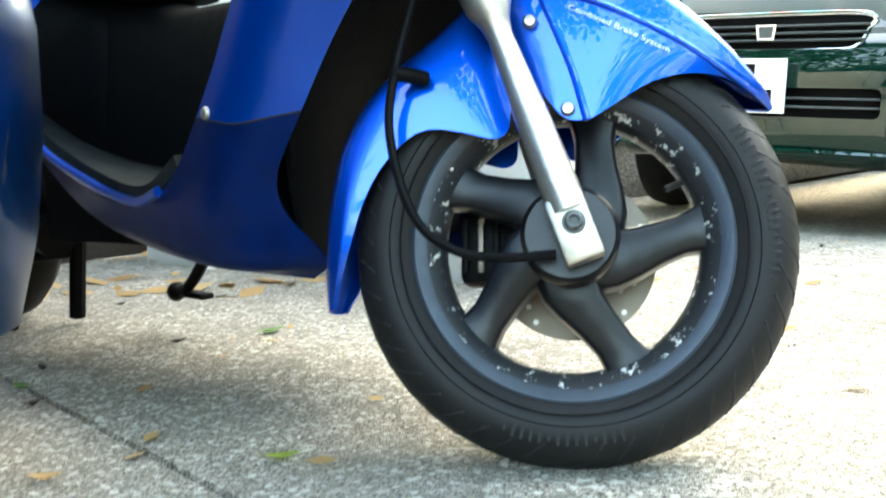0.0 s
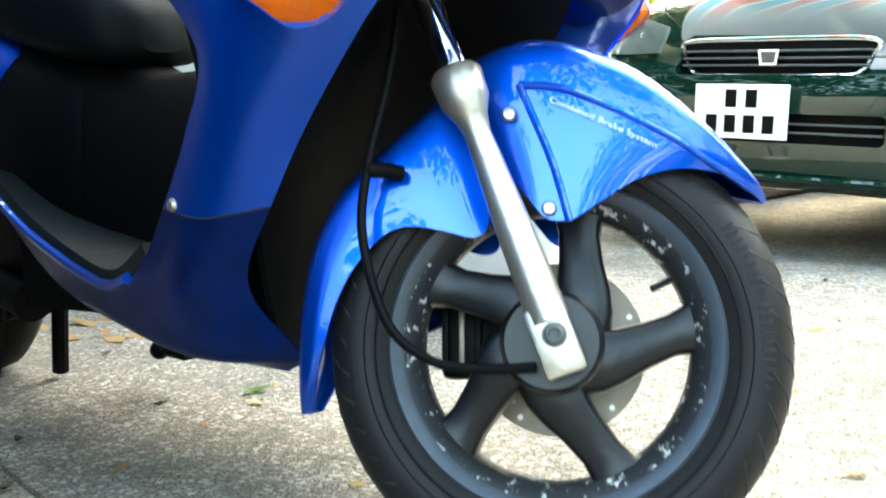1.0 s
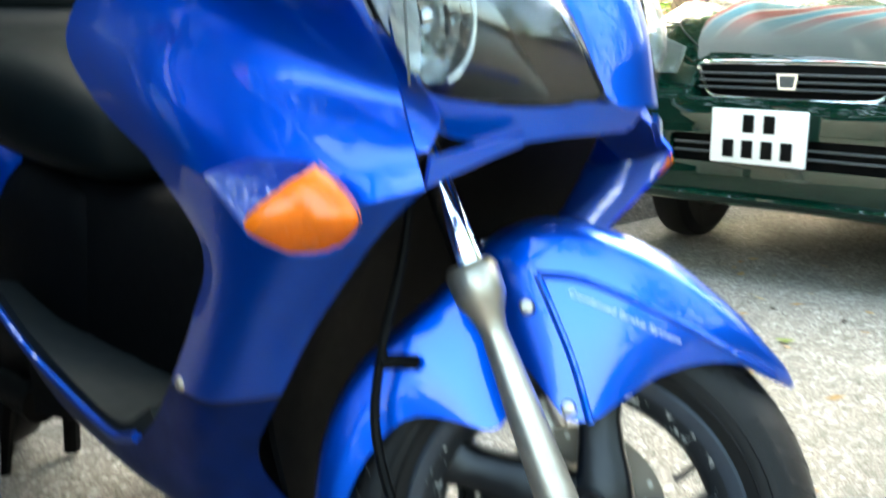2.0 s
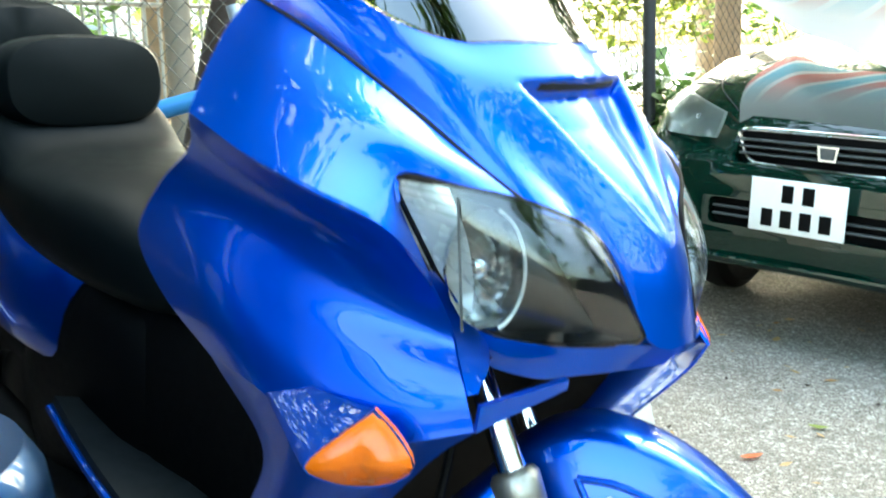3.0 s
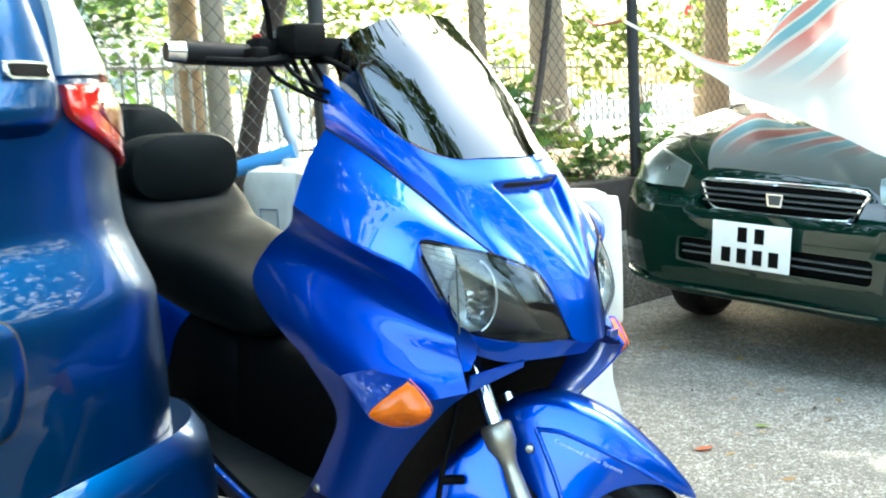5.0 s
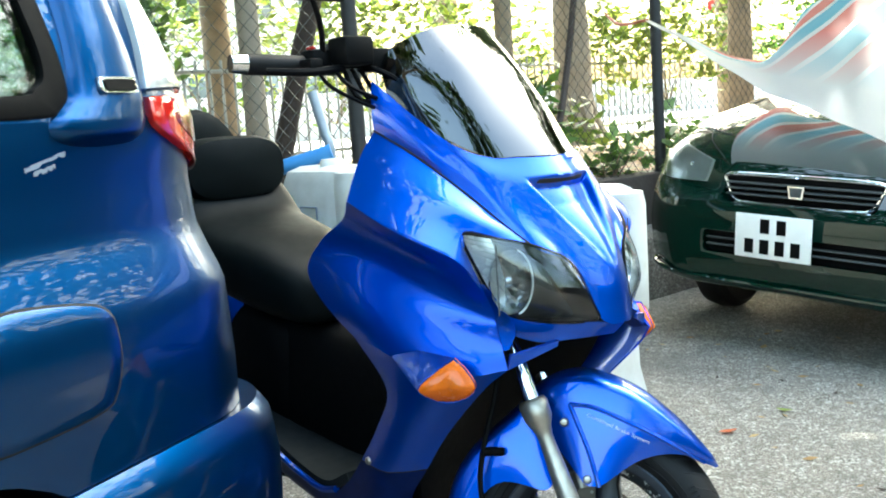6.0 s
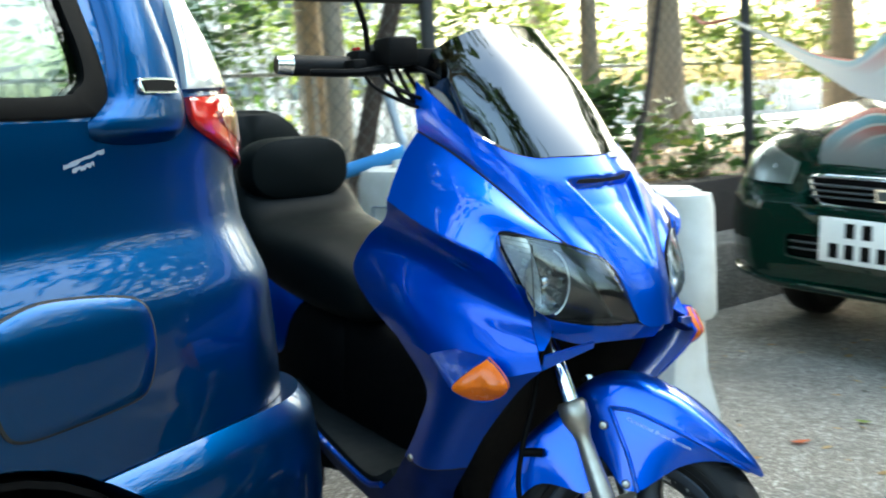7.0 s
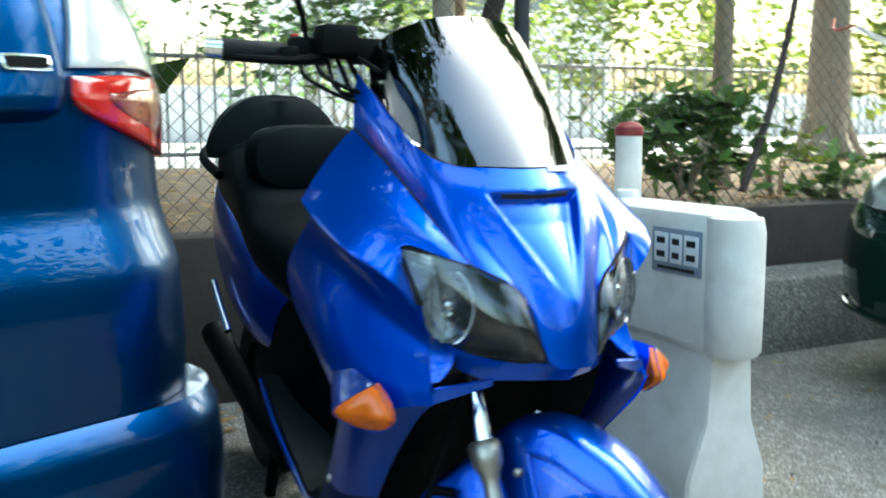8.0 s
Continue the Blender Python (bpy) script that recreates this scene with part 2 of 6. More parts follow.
def spline(pts, n):
    """n points on a smooth curve through pts."""
    p = np.array(pts, float)
    if len(p) == 2:
        return [Vector(p[0] * (1 - k / (n - 1)) + p[1] * k / (n - 1)) for k in range(n)]
    p = np.vstack([2 * p[0] - p[1], p, 2 * p[-1] - p[-2]])
    out = []
    for k in range(n):
        s = k / (n - 1) * (len(p) - 3)
        i = min(int(s), len(p) - 4)
        f = s - i
        a, b, c, d = p[i:i + 4]
        out.append(Vector(0.5 * (2 * b + (c - a) * f + (2 * a - 5 * b + 4 * c - d) * f * f + (3 * b - a - 3 * c + d) * f ** 3)))
    return out


def tube(bm, pts, r, n=10, sides=10, closed_ends=True):
    """A round bar along a smooth curve; r is one radius or one for each end."""
    line = spline(pts, n)
    r0, r1 = (r, r) if not isinstance(r, (tuple, list)) else r
    rings = []
    side = None
    for i, p in enumerate(line):
        d = (line[min(i + 1, n - 1)] - line[max(i - 1, 0)]).normalized()
        if side is None:
            side = d.cross(Vector((0, 0, 1)) if abs(d.z) < 0.8 else Vector((1, 0, 0)))
        side = (side - d * side.dot(d)).normalized()
        b = d.cross(side)
        rr = r0 + (r1 - r0) * i / (n - 1)
        rings.append([bm.verts.new(p + rr * (side * math.cos(t) + b * math.sin(t))) for t in np.linspace(0, 2 * math.pi, sides, endpoint=False)])
    for a, b in zip(rings, rings[1:]):
        for k in range(sides):
            bm.faces.new((a[k], a[(k + 1) % sides], b[(k + 1) % sides], b[k]))
    if closed_ends:
        bm.faces.new(rings[0]), bm.faces.new(rings[-1])
    return bm


def lathe(bm, profile, axis="Y", seg=64, closed=False):
    """Turns a profile of (radius, along) round an axis."""
    rings = []
    for r, h in profile:
        ring = []
        for t in np.linspace(0, 2 * math.pi, seg, endpoint=False):
            c, s = r * math.cos(t), r * math.sin(t)
            ring.append(bm.verts.new((c, h, s) if axis == "Y" else (c, s, h) if axis == "Z" else (h, c, s)))
        rings.append(ring)
    pairs = list(zip(rings, rings[1:])) + ([(rings[-1], rings[0])] if closed else [])
    for a, b in pairs:
        for k in range(seg):
            bm.faces.new((a[k], a[(k + 1) % seg], b[(k + 1) % seg], b[k]))
    return rings


def net_points(net, nu, nv):
    """A smooth sheet through a small net of control points, as rows of points."""
    cols = [spline(row, nv) for row in net]
    return [spline([c[j] for c in cols], nu) for j in range(nv)]


def sheet(bm, rows, thick=0.0, mirror=False, move=None, inward=None):
    """Quads over rows of points; thick gives it a back at that distance; mirror adds the other side (y to -y)."""
    for sign in ((1, -1) if mirror else (1,)):
        pts = [[Vector((p.x, p.y * sign, p.z)) for p in row] for row in rows]
        if move is not None:
            pts = [[move(p) for p in row] for row in pts]
        h, w = len(pts), len(pts[0])
        front = [[bm.verts.new(p) for p in row] for row in pts]
        quads = [(i, j) for i in range(h - 1) for j in range(w - 1)]
        for i, j in quads:
            bm.faces.new((front[i][j], front[i][j + 1], front[i + 1][j + 1], front[i + 1][j]))
        if thick:
            back = []
            for i in range(h):
                line = []
                for j in range(w):
                    du = pts[min(i + 1, h - 1)][j] - pts[max(i - 1, 0)][j]
                    dv = pts[i][min(j + 1, w - 1)] - pts[i][max(j - 1, 0)]
                    n = du.cross(dv)
                    n = n.normalized() if n.length > 1e-9 else Vector((0, 0, 1))
                    if inward is not None and n.dot(Vector((inward[0], inward[1] * sign, inward[2])) - pts[i][j]) < 0:
                        n = -n
                    line.append(bm.verts.new(pts[i][j] + n * thick))
                back.append(line)
            for i, j in quads:
                bm.faces.new((back[i][j], back[i + 1][j], back[i + 1][j + 1], back[i][j + 1]))
            rim = [(0, j) for j in range(w)] + [(i, w - 1) for i in range(1, h)] + [(h - 1, j) for j in range(w - 2, -1, -1)] + [(i, 0) for i in range(h - 2, 0, -1)]
            for (i, j), (k, l) in zip(rim, rim[1:] + rim[:1]):
                bm.faces.new((front[i][j], front[k][l], back[k][l], back[i][j]))
    return bm


def loft(bm, rings, caps=True):
    """Skin over closed rings of points that have the same count."""
    vs = [[bm.verts.new(p) for p in ring] for ring in rings]
    n = len(vs[0])
    for a, b in zip(vs, vs[1:]):
        for k in range(n):
            bm.faces.new((a[k], a[(k + 1) % n], b[(k + 1) % n], b[k]))
    if caps:
        bm.faces.new(vs[0]), bm.faces.new(vs[-1])
    return vs


def plate(bm, outline, thick, at=None):
    """A flat piece with an outline in x, z and a thickness along y."""
    a = [bm.verts.new((x, -thick / 2, z)) for x, z in outline]
    b = [bm.verts.new((x, thick / 2, z)) for x, z in outline]
    bm.faces.new(a), bm.faces.new(b[::-1])
    n = len(a)
    for k in range(n):
        bm.faces.new((a[k], a[(k + 1) % n], b[(k + 1) % n], b[k]))
    if at is not None:
        bmesh.ops.transform(bm, matrix=at, verts=a + b)
    return a + b


def smooth01(v, a, b):
    t = min(1.0, max(0.0, (v - a) / (b - a)))
    return t * t * (3 - 2 * t)


def ground_z(x, y):
    """The yard falls away a little to the right, under the green car."""
    return GZ - 0.08 * smooth01(x, 0.6, 1.9) * smooth01(y, 2.8, 4.2)


# ---- ground ----
def build_ground():
    bm = bmesh.new()
    d = Vector((-0.521, 0.495, 0)).normalized()
    q = Vector((-d.y, d.x, 0))
    o = Vector((-0.178, 1.118, 0))
    us = sorted(set([-400, -150, -60, -25, -12] + [round(v * 0.3, 3) for v in range(-20, 34)] + [14, 25, 60, 150, 400]))
    vs = sorted(set([-400, -150, -60, -25, -12] + [round(v * 0.3, 3) for v in range(-30, 22) if v] + [-0.02, -0.006, -0.003, 0.003, 0.006, 0.02, 10, 25, 60, 150, 400]))
    grid = []
    for u in us:
        row = []
        for v in vs:
            p = o + d * u + q * v
            z = ground_z(p.x, p.y) - (0.008 if abs(v) < 0.004 else 0.0)
            row.append(bm.verts.new((p.x, p.y, z)))
        grid.append(row)
    for a, b in zip(grid, grid[1:]):
        for k in range(len(vs) - 1):
            bm.faces.new((a[k], a[k + 1], b[k + 1], b[k]))
    ob = finish(bm, "ground", CONCRETE, sharp=60)
    return tagged(ob, "worn grey concrete yard with a straight open joint", "ground", kind="structure")


build_ground()

# Retaining wall with the raised bed behind it, along the fence line
FDIR = Vector((0.6, 0.8, 0))
FOUT = Vector((-0.8, 0.6, 0))
FP = Vector((0.35, 5.6, 0))
BED = 0.63


def fence_point(s, out=0.0, z=0.0):
    p = FP + FDIR * s + FOUT * out
    return Vector((p.x, p.y, z))


def build_blocking_walls():
    # Walls added out of view to close the yard and cut low sky light.
    for nm, c, sz, mt, lb in (("added_wall_east", (6.6, 2.6, 1.1), (0.2, 18.2, 2.4), WALL_STONE, "plain dark weathered wall added out of view to block sky light"),
                              ("added_wall_south", (1.1, -6.6, 0.8), (11.2, 0.2, 1.7), WALL_STONE, "plain dark weathered wall added out of view behind the yard to block light"),
                              ("added_wall_west", (-4.6, -1.0, 1.1), (0.2, 11.0, 2.4), WALL_STONE, "plain dark weathered wall added out of view to block sky light")):
        bm = bmesh.new()
        box(bm, c, sz, 0.02, None)
        tagged(finish(bm, nm, mt), lb, "wall", kind="structure")


build_blocking_walls()


def build_wall_and_bed():
    bm = bmesh.new()
    a = math.degrees(math.atan2(FDIR.y, FDIR.x))
    box(bm, (0, 0, 0), (26, 0.22, 0.75), 0.015, pose(*fence_point(4, 0.05, BED - 0.36), 0, 0, a))
    tagged(finish(bm, "wall_retaining", WALL_STONE), "low dark brown retaining wall under the fence", "wall", kind="structure")
    bm = bmesh.new()
    box(bm, (0, 0, 0), (11.0, 0.36, 0.42), 0.02, pose(*fence_point(4.3, -0.25, GZ + 0.15), 0, 0, a))
    tagged(finish(bm, "kerb_ledge", CONCRETE), "stained concrete ledge at the foot of the low wall", "ledge", kind="structure")
    bm = bmesh.new()
    rnd = random.Random(3)
    outs = [0.15, 0.5, 1, 1.6, 2.4, 3.4, 4.5]
    ss = [-14 + 0.6 * k for k in range(52)]
    g = [[bm.verts.new(fence_point(s, o, BED - 0.02 + (0.05 * rnd.random() if 0.2 < o < 4 else 0) + 0.05 * min(o, 2))) for o in outs] for s in ss]
    for r0, r1 in zip(g, g[1:]):
        for k in range(len(outs) - 1):
            bm.faces.new((r0[k], r0[k + 1], r1[k + 1], r1[k]))
    tagged(finish(bm, "planting_bed", SOIL, sharp=80), "raised bed of brown soil covered in leaf litter", "soil", kind="structure")
    bm = bmesh.new()
    vs = [bm.verts.new(fence_point(s, o, BED + 0.06)) for s, o in ((-200, 4.4), (200, 4.4), (200, 300), (-200, 300))]
    bm.faces.new(vs)
    tagged(finish(bm, "road", ROAD), "pale sunlit road behind the planting bed", "road", kind="structure")


build_wall_and_bed()

# ---- scooter ----
BODY = pose(0.24, 1.24, 0, 0, 0, -37)
scooter = thing("motor_scooter", BODY, "bright blue maxi scooter with smoked windscreen on its stand", "scooter")


COWL_A = [
    [(-0.105, 0, 1.0), (-0.05, 0, 0.93), (0.0, 0, 0.85), (0.03, 0, 0.77), (0.04, 0, 0.70)],
    [(-0.12, -0.06, 1.002), (-0.075, -0.06, 0.945), (-0.03, -0.057, 0.87), (0.005, -0.05, 0.79), (0.022, -0.045, 0.712)],
    [(-0.165, -0.122, 1.008), (-0.12, -0.115, 0.965), (-0.08, -0.105, 0.91), (-0.05, -0.093, 0.86), (-0.018, -0.073, 0.814)],
    [(-0.22, -0.155, 1.035), (-0.175, -0.155, 0.99), (-0.13, -0.15, 0.94), (-0.09, -0.142, 0.895), (-0.056, -0.133, 0.853)],
]
COWL_B = [
    [(-0.305, -0.168, 1.09), (-0.283, -0.174, 1.06), (-0.257, -0.178, 1.03), (-0.235, -0.179, 1.0), (-0.2, -0.175, 0.965)],
    [(-0.40, -0.189, 1.165), (-0.397, -0.195, 1.14), (-0.394, -0.199, 1.12), (-0.391, -0.202, 1.095), (-0.385, -0.204, 1.07)],
]
SIDE_TOP = [
    [(-0.385, -0.204, 1.068), (-0.375, -0.245, 1.03), (-0.355, -0.287, 0.985), (-0.335, -0.321, 0.945)],
    [(-0.29, -0.191, 1.02), (-0.283, -0.239, 0.984), (-0.272, -0.282, 0.943), (-0.25, -0.313, 0.905)],
    [(-0.2, -0.176, 0.963), (-0.198, -0.219, 0.941), (-0.192, -0.259, 0.908), (-0.174, -0.294, 0.872)],
    [(-0.12, -0.155, 0.902), (-0.13, -0.191, 0.901), (-0.144, -0.223, 0.885), (-0.127, -0.255, 0.84)],
    [(-0.056, -0.134, 0.853), (-0.095, -0.175, 0.87), (-0.143, -0.221, 0.88), (-0.118, -0.205, 0.79)],
]
SHIELD_A = [
    [(-0.335, -0.321, 0.945), (-0.25, -0.313, 0.905), (-0.174, -0.294, 0.872), (-0.127, -0.255, 0.84), (-0.118, -0.205, 0.79)],
    [(-0.4, -0.286, 0.905), (-0.29, -0.264, 0.865), (-0.207, -0.245, 0.832), (-0.15, -0.217, 0.791), (-0.11, -0.184, 0.747)],
    [(-0.48, -0.281, 0.862), (-0.345, -0.257, 0.825), (-0.25, -0.236, 0.788), (-0.172, -0.207, 0.747), (-0.098, -0.178, 0.712)],
    [(-0.525, -0.29, 0.80), (-0.38, -0.281, 0.78), (-0.278, -0.263, 0.742), (-0.181, -0.236, 0.704), (-0.088, -0.192, 0.69)],
    [(-0.475, -0.292, 0.735), (-0.36, -0.291, 0.725), (-0.255, -0.277, 0.69), (-0.165, -0.25, 0.66), (-0.076, -0.2, 0.668)],
    [(-0.39, -0.284, 0.672), (-0.32, -0.29, 0.665), (-0.24, -0.285, 0.64), (-0.16, -0.26, 0.62), (-0.065, -0.202, 0.64)],
]
SHIELD_B = [
    [(-0.39, -0.284, 0.672), (-0.32, -0.29, 0.665), (-0.24, -0.285, 0.64), (-0.16, -0.26, 0.62), (-0.065, -0.202, 0.64)],
    [(-0.335, -0.262, 0.575), (-0.3, -0.268, 0.57), (-0.25, -0.262, 0.565), (-0.19, -0.24, 0.57), (-0.125, -0.205, 0.595)],
    [(-0.39, -0.25, 0.485), (-0.35, -0.254, 0.48), (-0.31, -0.248, 0.48), (-0.27, -0.23, 0.485), (-0.235, -0.2, 0.49)],
    [(-0.46, -0.242, 0.40), (-0.42, -0.246, 0.395), (-0.385, -0.24, 0.39), (-0.345, -0.225, 0.395), (-0.305, -0.2, 0.402)],
    [(-0.53, -0.235, 0.33), (-0.48, -0.238, 0.315), (-0.44, -0.234, 0.31), (-0.405, -0.215, 0.315), (-0.37, -0.19, 0.325)],
]
SHIELD_C = [
    [(-0.53, -0.235, 0.33), (-0.48, -0.238, 0.315), (-0.44, -0.234, 0.31), (-0.405, -0.215, 0.315), (-0.37, -0.19, 0.325)],
    [(-0.62, -0.229, 0.286), (-0.545, -0.228, 0.262), (-0.48, -0.222, 0.255), (-0.43, -0.2, 0.26), (-0.375, -0.175, 0.275)],
    [(-0.8, -0.212, 0.302), (-0.66, -0.213, 0.245), (-0.55, -0.2, 0.21), (-0.45, -0.18, 0.2), (-0.335, -0.145, 0.215)],
    [(-1.08, -0.197, 0.415), (-0.88, -0.19, 0.275), (-0.72, -0.17, 0.215), (-0.56, -0.15, 0.19), (-0.38, -0.13, 0.185)],
]
SCREEN = [
    [(-0.108, 0, 1.003), (-0.19, 0, 1.10), (-0.265, 0, 1.19), (-0.335, 0, 1.267)],
    [(-0.128, -0.07, 1.005), (-0.2, -0.07, 1.10), (-0.27, -0.068, 1.19), (-0.338, -0.065, 1.262)],
    [(-0.167, -0.122, 1.01), (-0.225, -0.118, 1.098), (-0.29, -0.112, 1.18), (-0.352, -0.105, 1.25)],
    [(-0.267, -0.157, 1.06), (-0.302, -0.153, 1.125), (-0.337, -0.148, 1.185), (-0.376, -0.14, 1.232)],
    [(-0.366, -0.178, 1.13), (-0.376, -0.176, 1.155), (-0.39, -0.172, 1.18), (-0.404, -0.164, 1.203)],
]


def vent_dent(p):
    """The V-shaped scoop pressed into the nose below its slot."""
    z = p.z
    if 0.80 < z < 0.972 and p.x > -0.16:
        k = (z - 0.80) / 0.165
        w = 0.018 + 0.07 * k
        e = 1 - smooth01(abs(p.y), w - 0.016, w + 0.002)
        top = 1 - smooth01(z, 0.957, 0.967)
        d = 0.023 * e * min(1.0, k * 1.3) * top
        return Vector((p.x - d * 0.8, p.y, p.z - d * 0.6))
    return p


MID = (-0.3, 0.0, 0.75)


def body_panel(name, net, nu, nv, mat=None, move=None, thick=0.004, both=True, label="", inward=MID):
    bm = bmesh.new()
    rows = net_points(net, nu, nv)
    sheet(bm, rows, thick, both, move, inward)
    bmesh.ops.remove_doubles(bm, verts=bm.verts, dist=0.0002)
    return part(name, bm, mat or BLUE, scooter, label, sharp=50)


def whole(net):
    """Both halves of a net that starts on the middle line."""
    return [[(x, -y, z) for x, y, z in row] for row in net[:0:-1]] + net


cowl = body_panel("nose_cowl", whole(COWL_A + COWL_B), 141, 80, move=vent_dent, both=False)
body_panel("side_cowl", SIDE_TOP, 26, 20)


def far_side(net):
    """The other side; the body stands slightly turned, so its front edge lies further forward."""
    push = (0.0, 0.004, 0.012, 0.026, 0.042)
    return [[(x + d * smooth01(0.68 - z, 0.0, 0.1), -y, z) for (x, y, z), d in zip(row, push)] for row in net]


def creased_panel(name, net):
    """The leg shield: an undercut channel below the crisp edge, then a wing that rolls out and down."""
    bm = bmesh.new()
    cols = [spline(r, 34) for r in net]
    lines = [spline([c[i] for c in cols], 44) for i in range(34)]
    sheet(bm, lines, 0.004, inward=MID)
    part(name, bm, BLUE, scooter, sharp=60)


creased_panel("leg_shield", SHIELD_A)
creased_panel("leg_shield", far_side(SHIELD_A))
body_panel("lower_fairing", SHIELD_B[:4], 26, 24, both=False)
body_panel("lower_fairing", far_side(SHIELD_B[:4]), 26, 24, both=False)
body_panel("belly_fairing", SHIELD_B[3:] + SHIELD_C[1:], 26, 22, DIRTY_SHADED_BLUE, label="blue belly fairing smeared with road dirt, darkened for the shade below")
body_panel("windscreen", whole(SCREEN), 61, 24, SMOKE, thick=0.003, both=False, label="smoked grey windscreen")

# dark slot at the top of the scoop
bm = bmesh.new()
tube(bm, [(-0.122, -0.082, 0.962), (-0.098, -0.05, 0.961), (-0.09, 0, 0.96), (-0.098, 0.05, 0.961), (-0.122, 0.082, 0.962)], 0.0095, 16, 8)
part("vent_slot", bm, SHADE_GAP, cowl)
bm = bmesh.new()
sheet(bm, net_points([[(-0.1135, 0.03, 0.999), (-0.108, 0.03, 0.991)], [(-0.119, 0.058, 0.9995), (-0.113, 0.057, 0.991)], [(-0.13, 0.085, 1.001), (-0.124, 0.084, 0.992)]], 10, 3, ), 0.003, move=lambda p: p + Vector((0.0035, 0, 0.003)))
part("maker_mark", bm, WHITE_MARK, cowl, "small pale mark above the scoop")
# dark line of the seam between nose and side panels
for sgn in (-1, 1):
    bm = bmesh.new()
    tube(bm, [(-0.386, 0.205 * sgn, 1.069), (-0.29, 0.192 * sgn, 1.021), (-0.2, 0.177 * sgn, 0.964), (-0.12, 0.156 * sgn, 0.903), (-0.056, 0.1345 * sgn, 0.853)], 0.0017, 24, 6)
    part("panel_seam", bm, SHADE_GAP, cowl)


def headlight(sgn):
    net = [
        [(-0.146, -0.222, 0.882), (-0.14, -0.212, 0.85), (-0.13, -0.203, 0.82), (-0.122, -0.19, 0.785)],
        [(-0.095, -0.178, 0.868), (-0.076, -0.174, 0.82), (-0.074, -0.168, 0.77), (-0.1, -0.15, 0.722)],
        [(-0.05, -0.130, 0.850), (-0.024, -0.131, 0.80), (-0.018, -0.126, 0.75), (-0.052, -0.11, 0.709)],
        [(-0.014, -0.074, 0.812), (0.008, -0.08, 0.775), (0.011, -0.078, 0.74), (-0.014, -0.075, 0.706)],
        [(0.019, -0.047, 0.716), (0.018, -0.047, 0.714), (0.016, -0.048, 0.711), (0.012, -0.05, 0.708)],
    ]
    rows = [[Vector((p.x, p.y * -sgn, p.z)) for p in r] for r in net_points(net, 24, 14)]
    bm = bmesh.new()
    back = [[p + Vector((-0.06 - 0.03 * math.sin(math.pi * i / 23), 0, 0)) for i, p in enumerate(r)] for r in rows]
    edge = [[p + Vector((-0.004, 0, 0)) for p in r] for r in rows]
    sheet(bm, back)
    for a, b in ((edge[0], back[0]), (edge[-1], back[-1])):
        sheet(bm, [a, b])
    for k in (0, -1):
        sheet(bm, [[r[k] for r in edge], [r[k] for r in back]])
    h = part("headlight", bm, LAMP_DARK, scooter, "headlight with a clear cover over a dark housing")
    # bowl of flat mirror facets, cut off at the divider, with a pale glass rim
    bowl = pose(-0.09, 0.164 * sgn, 0.79, 0, 0, 24 * sgn)
    bm = bmesh.new()
    rings = []
    for r, d in ((0.006, -0.036), (0.02, -0.032), (0.033, -0.02), (0.043, -0.002), (0.047, 0.014)):
        rings.append([Vector((d, 0.84 * r * math.cos(a), 1.25 * r * math.sin(a))) for a in np.linspace(0, 2 * math.pi, 14, endpoint=False)])
    loft(bm, rings, False)
    bmesh.ops.transform(bm, matrix=bowl, verts=bm.verts)
    bmesh.ops.bisect_plane(bm, geom=bm.verts[:] + bm.edges[:] + bm.faces[:], plane_co=(0, 0.183 * sgn, 0), plane_no=(0.25, sgn, 0), clear_outer=True)
    part("reflector", bm, MIRROR_FACET, h, "bright faceted reflector bowl", smooth=False)
    bm = bmesh.new()
    rim = [bowl @ Vector((0.018, 0.041 * math.cos(a) * -sgn, 0.06 * math.sin(a))) for a in np.linspace(-1.3, 1.2, 15)]
    tube(bm, rim, 0.0019, 40, 8)
    part("rim", bm, CLEAR_LENS, h, "pale glass rim of the bowl")
    bm = bmesh.new()
    div = [bowl @ Vector((0.012, 0.024 * sgn, z)) for z in (0.07, 0.03, -0.02, -0.058)]
    tube(bm, div, 0.0014, 16, 6)
    part("divider", bm, GREY_PLASTIC, h)
    bm = bmesh.new()
    bmesh.ops.create_uvsphere(bm, u_segments=16, v_segments=10, radius=0.013)
    bmesh.ops.scale(bm, vec=(1.6, 1, 1), verts=bm.verts)
    bmesh.ops.translate(bm, vec=(-0.102, 0.161 * sgn, 0.79), verts=bm.verts)
    part("bulb", bm, CHROME, h)
    bm = bmesh.new()
    sub = [[p + Vector((-0.007, 0, 0)) for p in r[:6]] for r in rows]
    sheet(bm, sub, 0.002)
    sr = part("side_reflector", bm, LAMP_SILVER, h, "ribbed silver side reflector")
    for r in rows[1:-1]:
        bm = bmesh.new()
        tube(bm, [p + Vector((-0.0055, 0, 0)) for p in r[:6]], 0.0014, 8, 5)
        part("rib", bm, GREY_PLASTIC, h)
    bm = bmesh.new()
    sheet(bm, rows, 0.003)
    g = part("cover", bm, CLEAR, h, "clear plastic cover")
    g.visible_shadow = False
    bm = bmesh.new()
    ring = [r[0] for r in rows[::-1]] + rows[0] + [r[-1] for r in rows] + rows[-1][::-1]
    tube(bm, ring[::3] + [ring[0]], 0.0028, 60, 6)
    part("gasket", bm, BLACK_PLASTIC, h)


headlight(-1)
headlight(1)

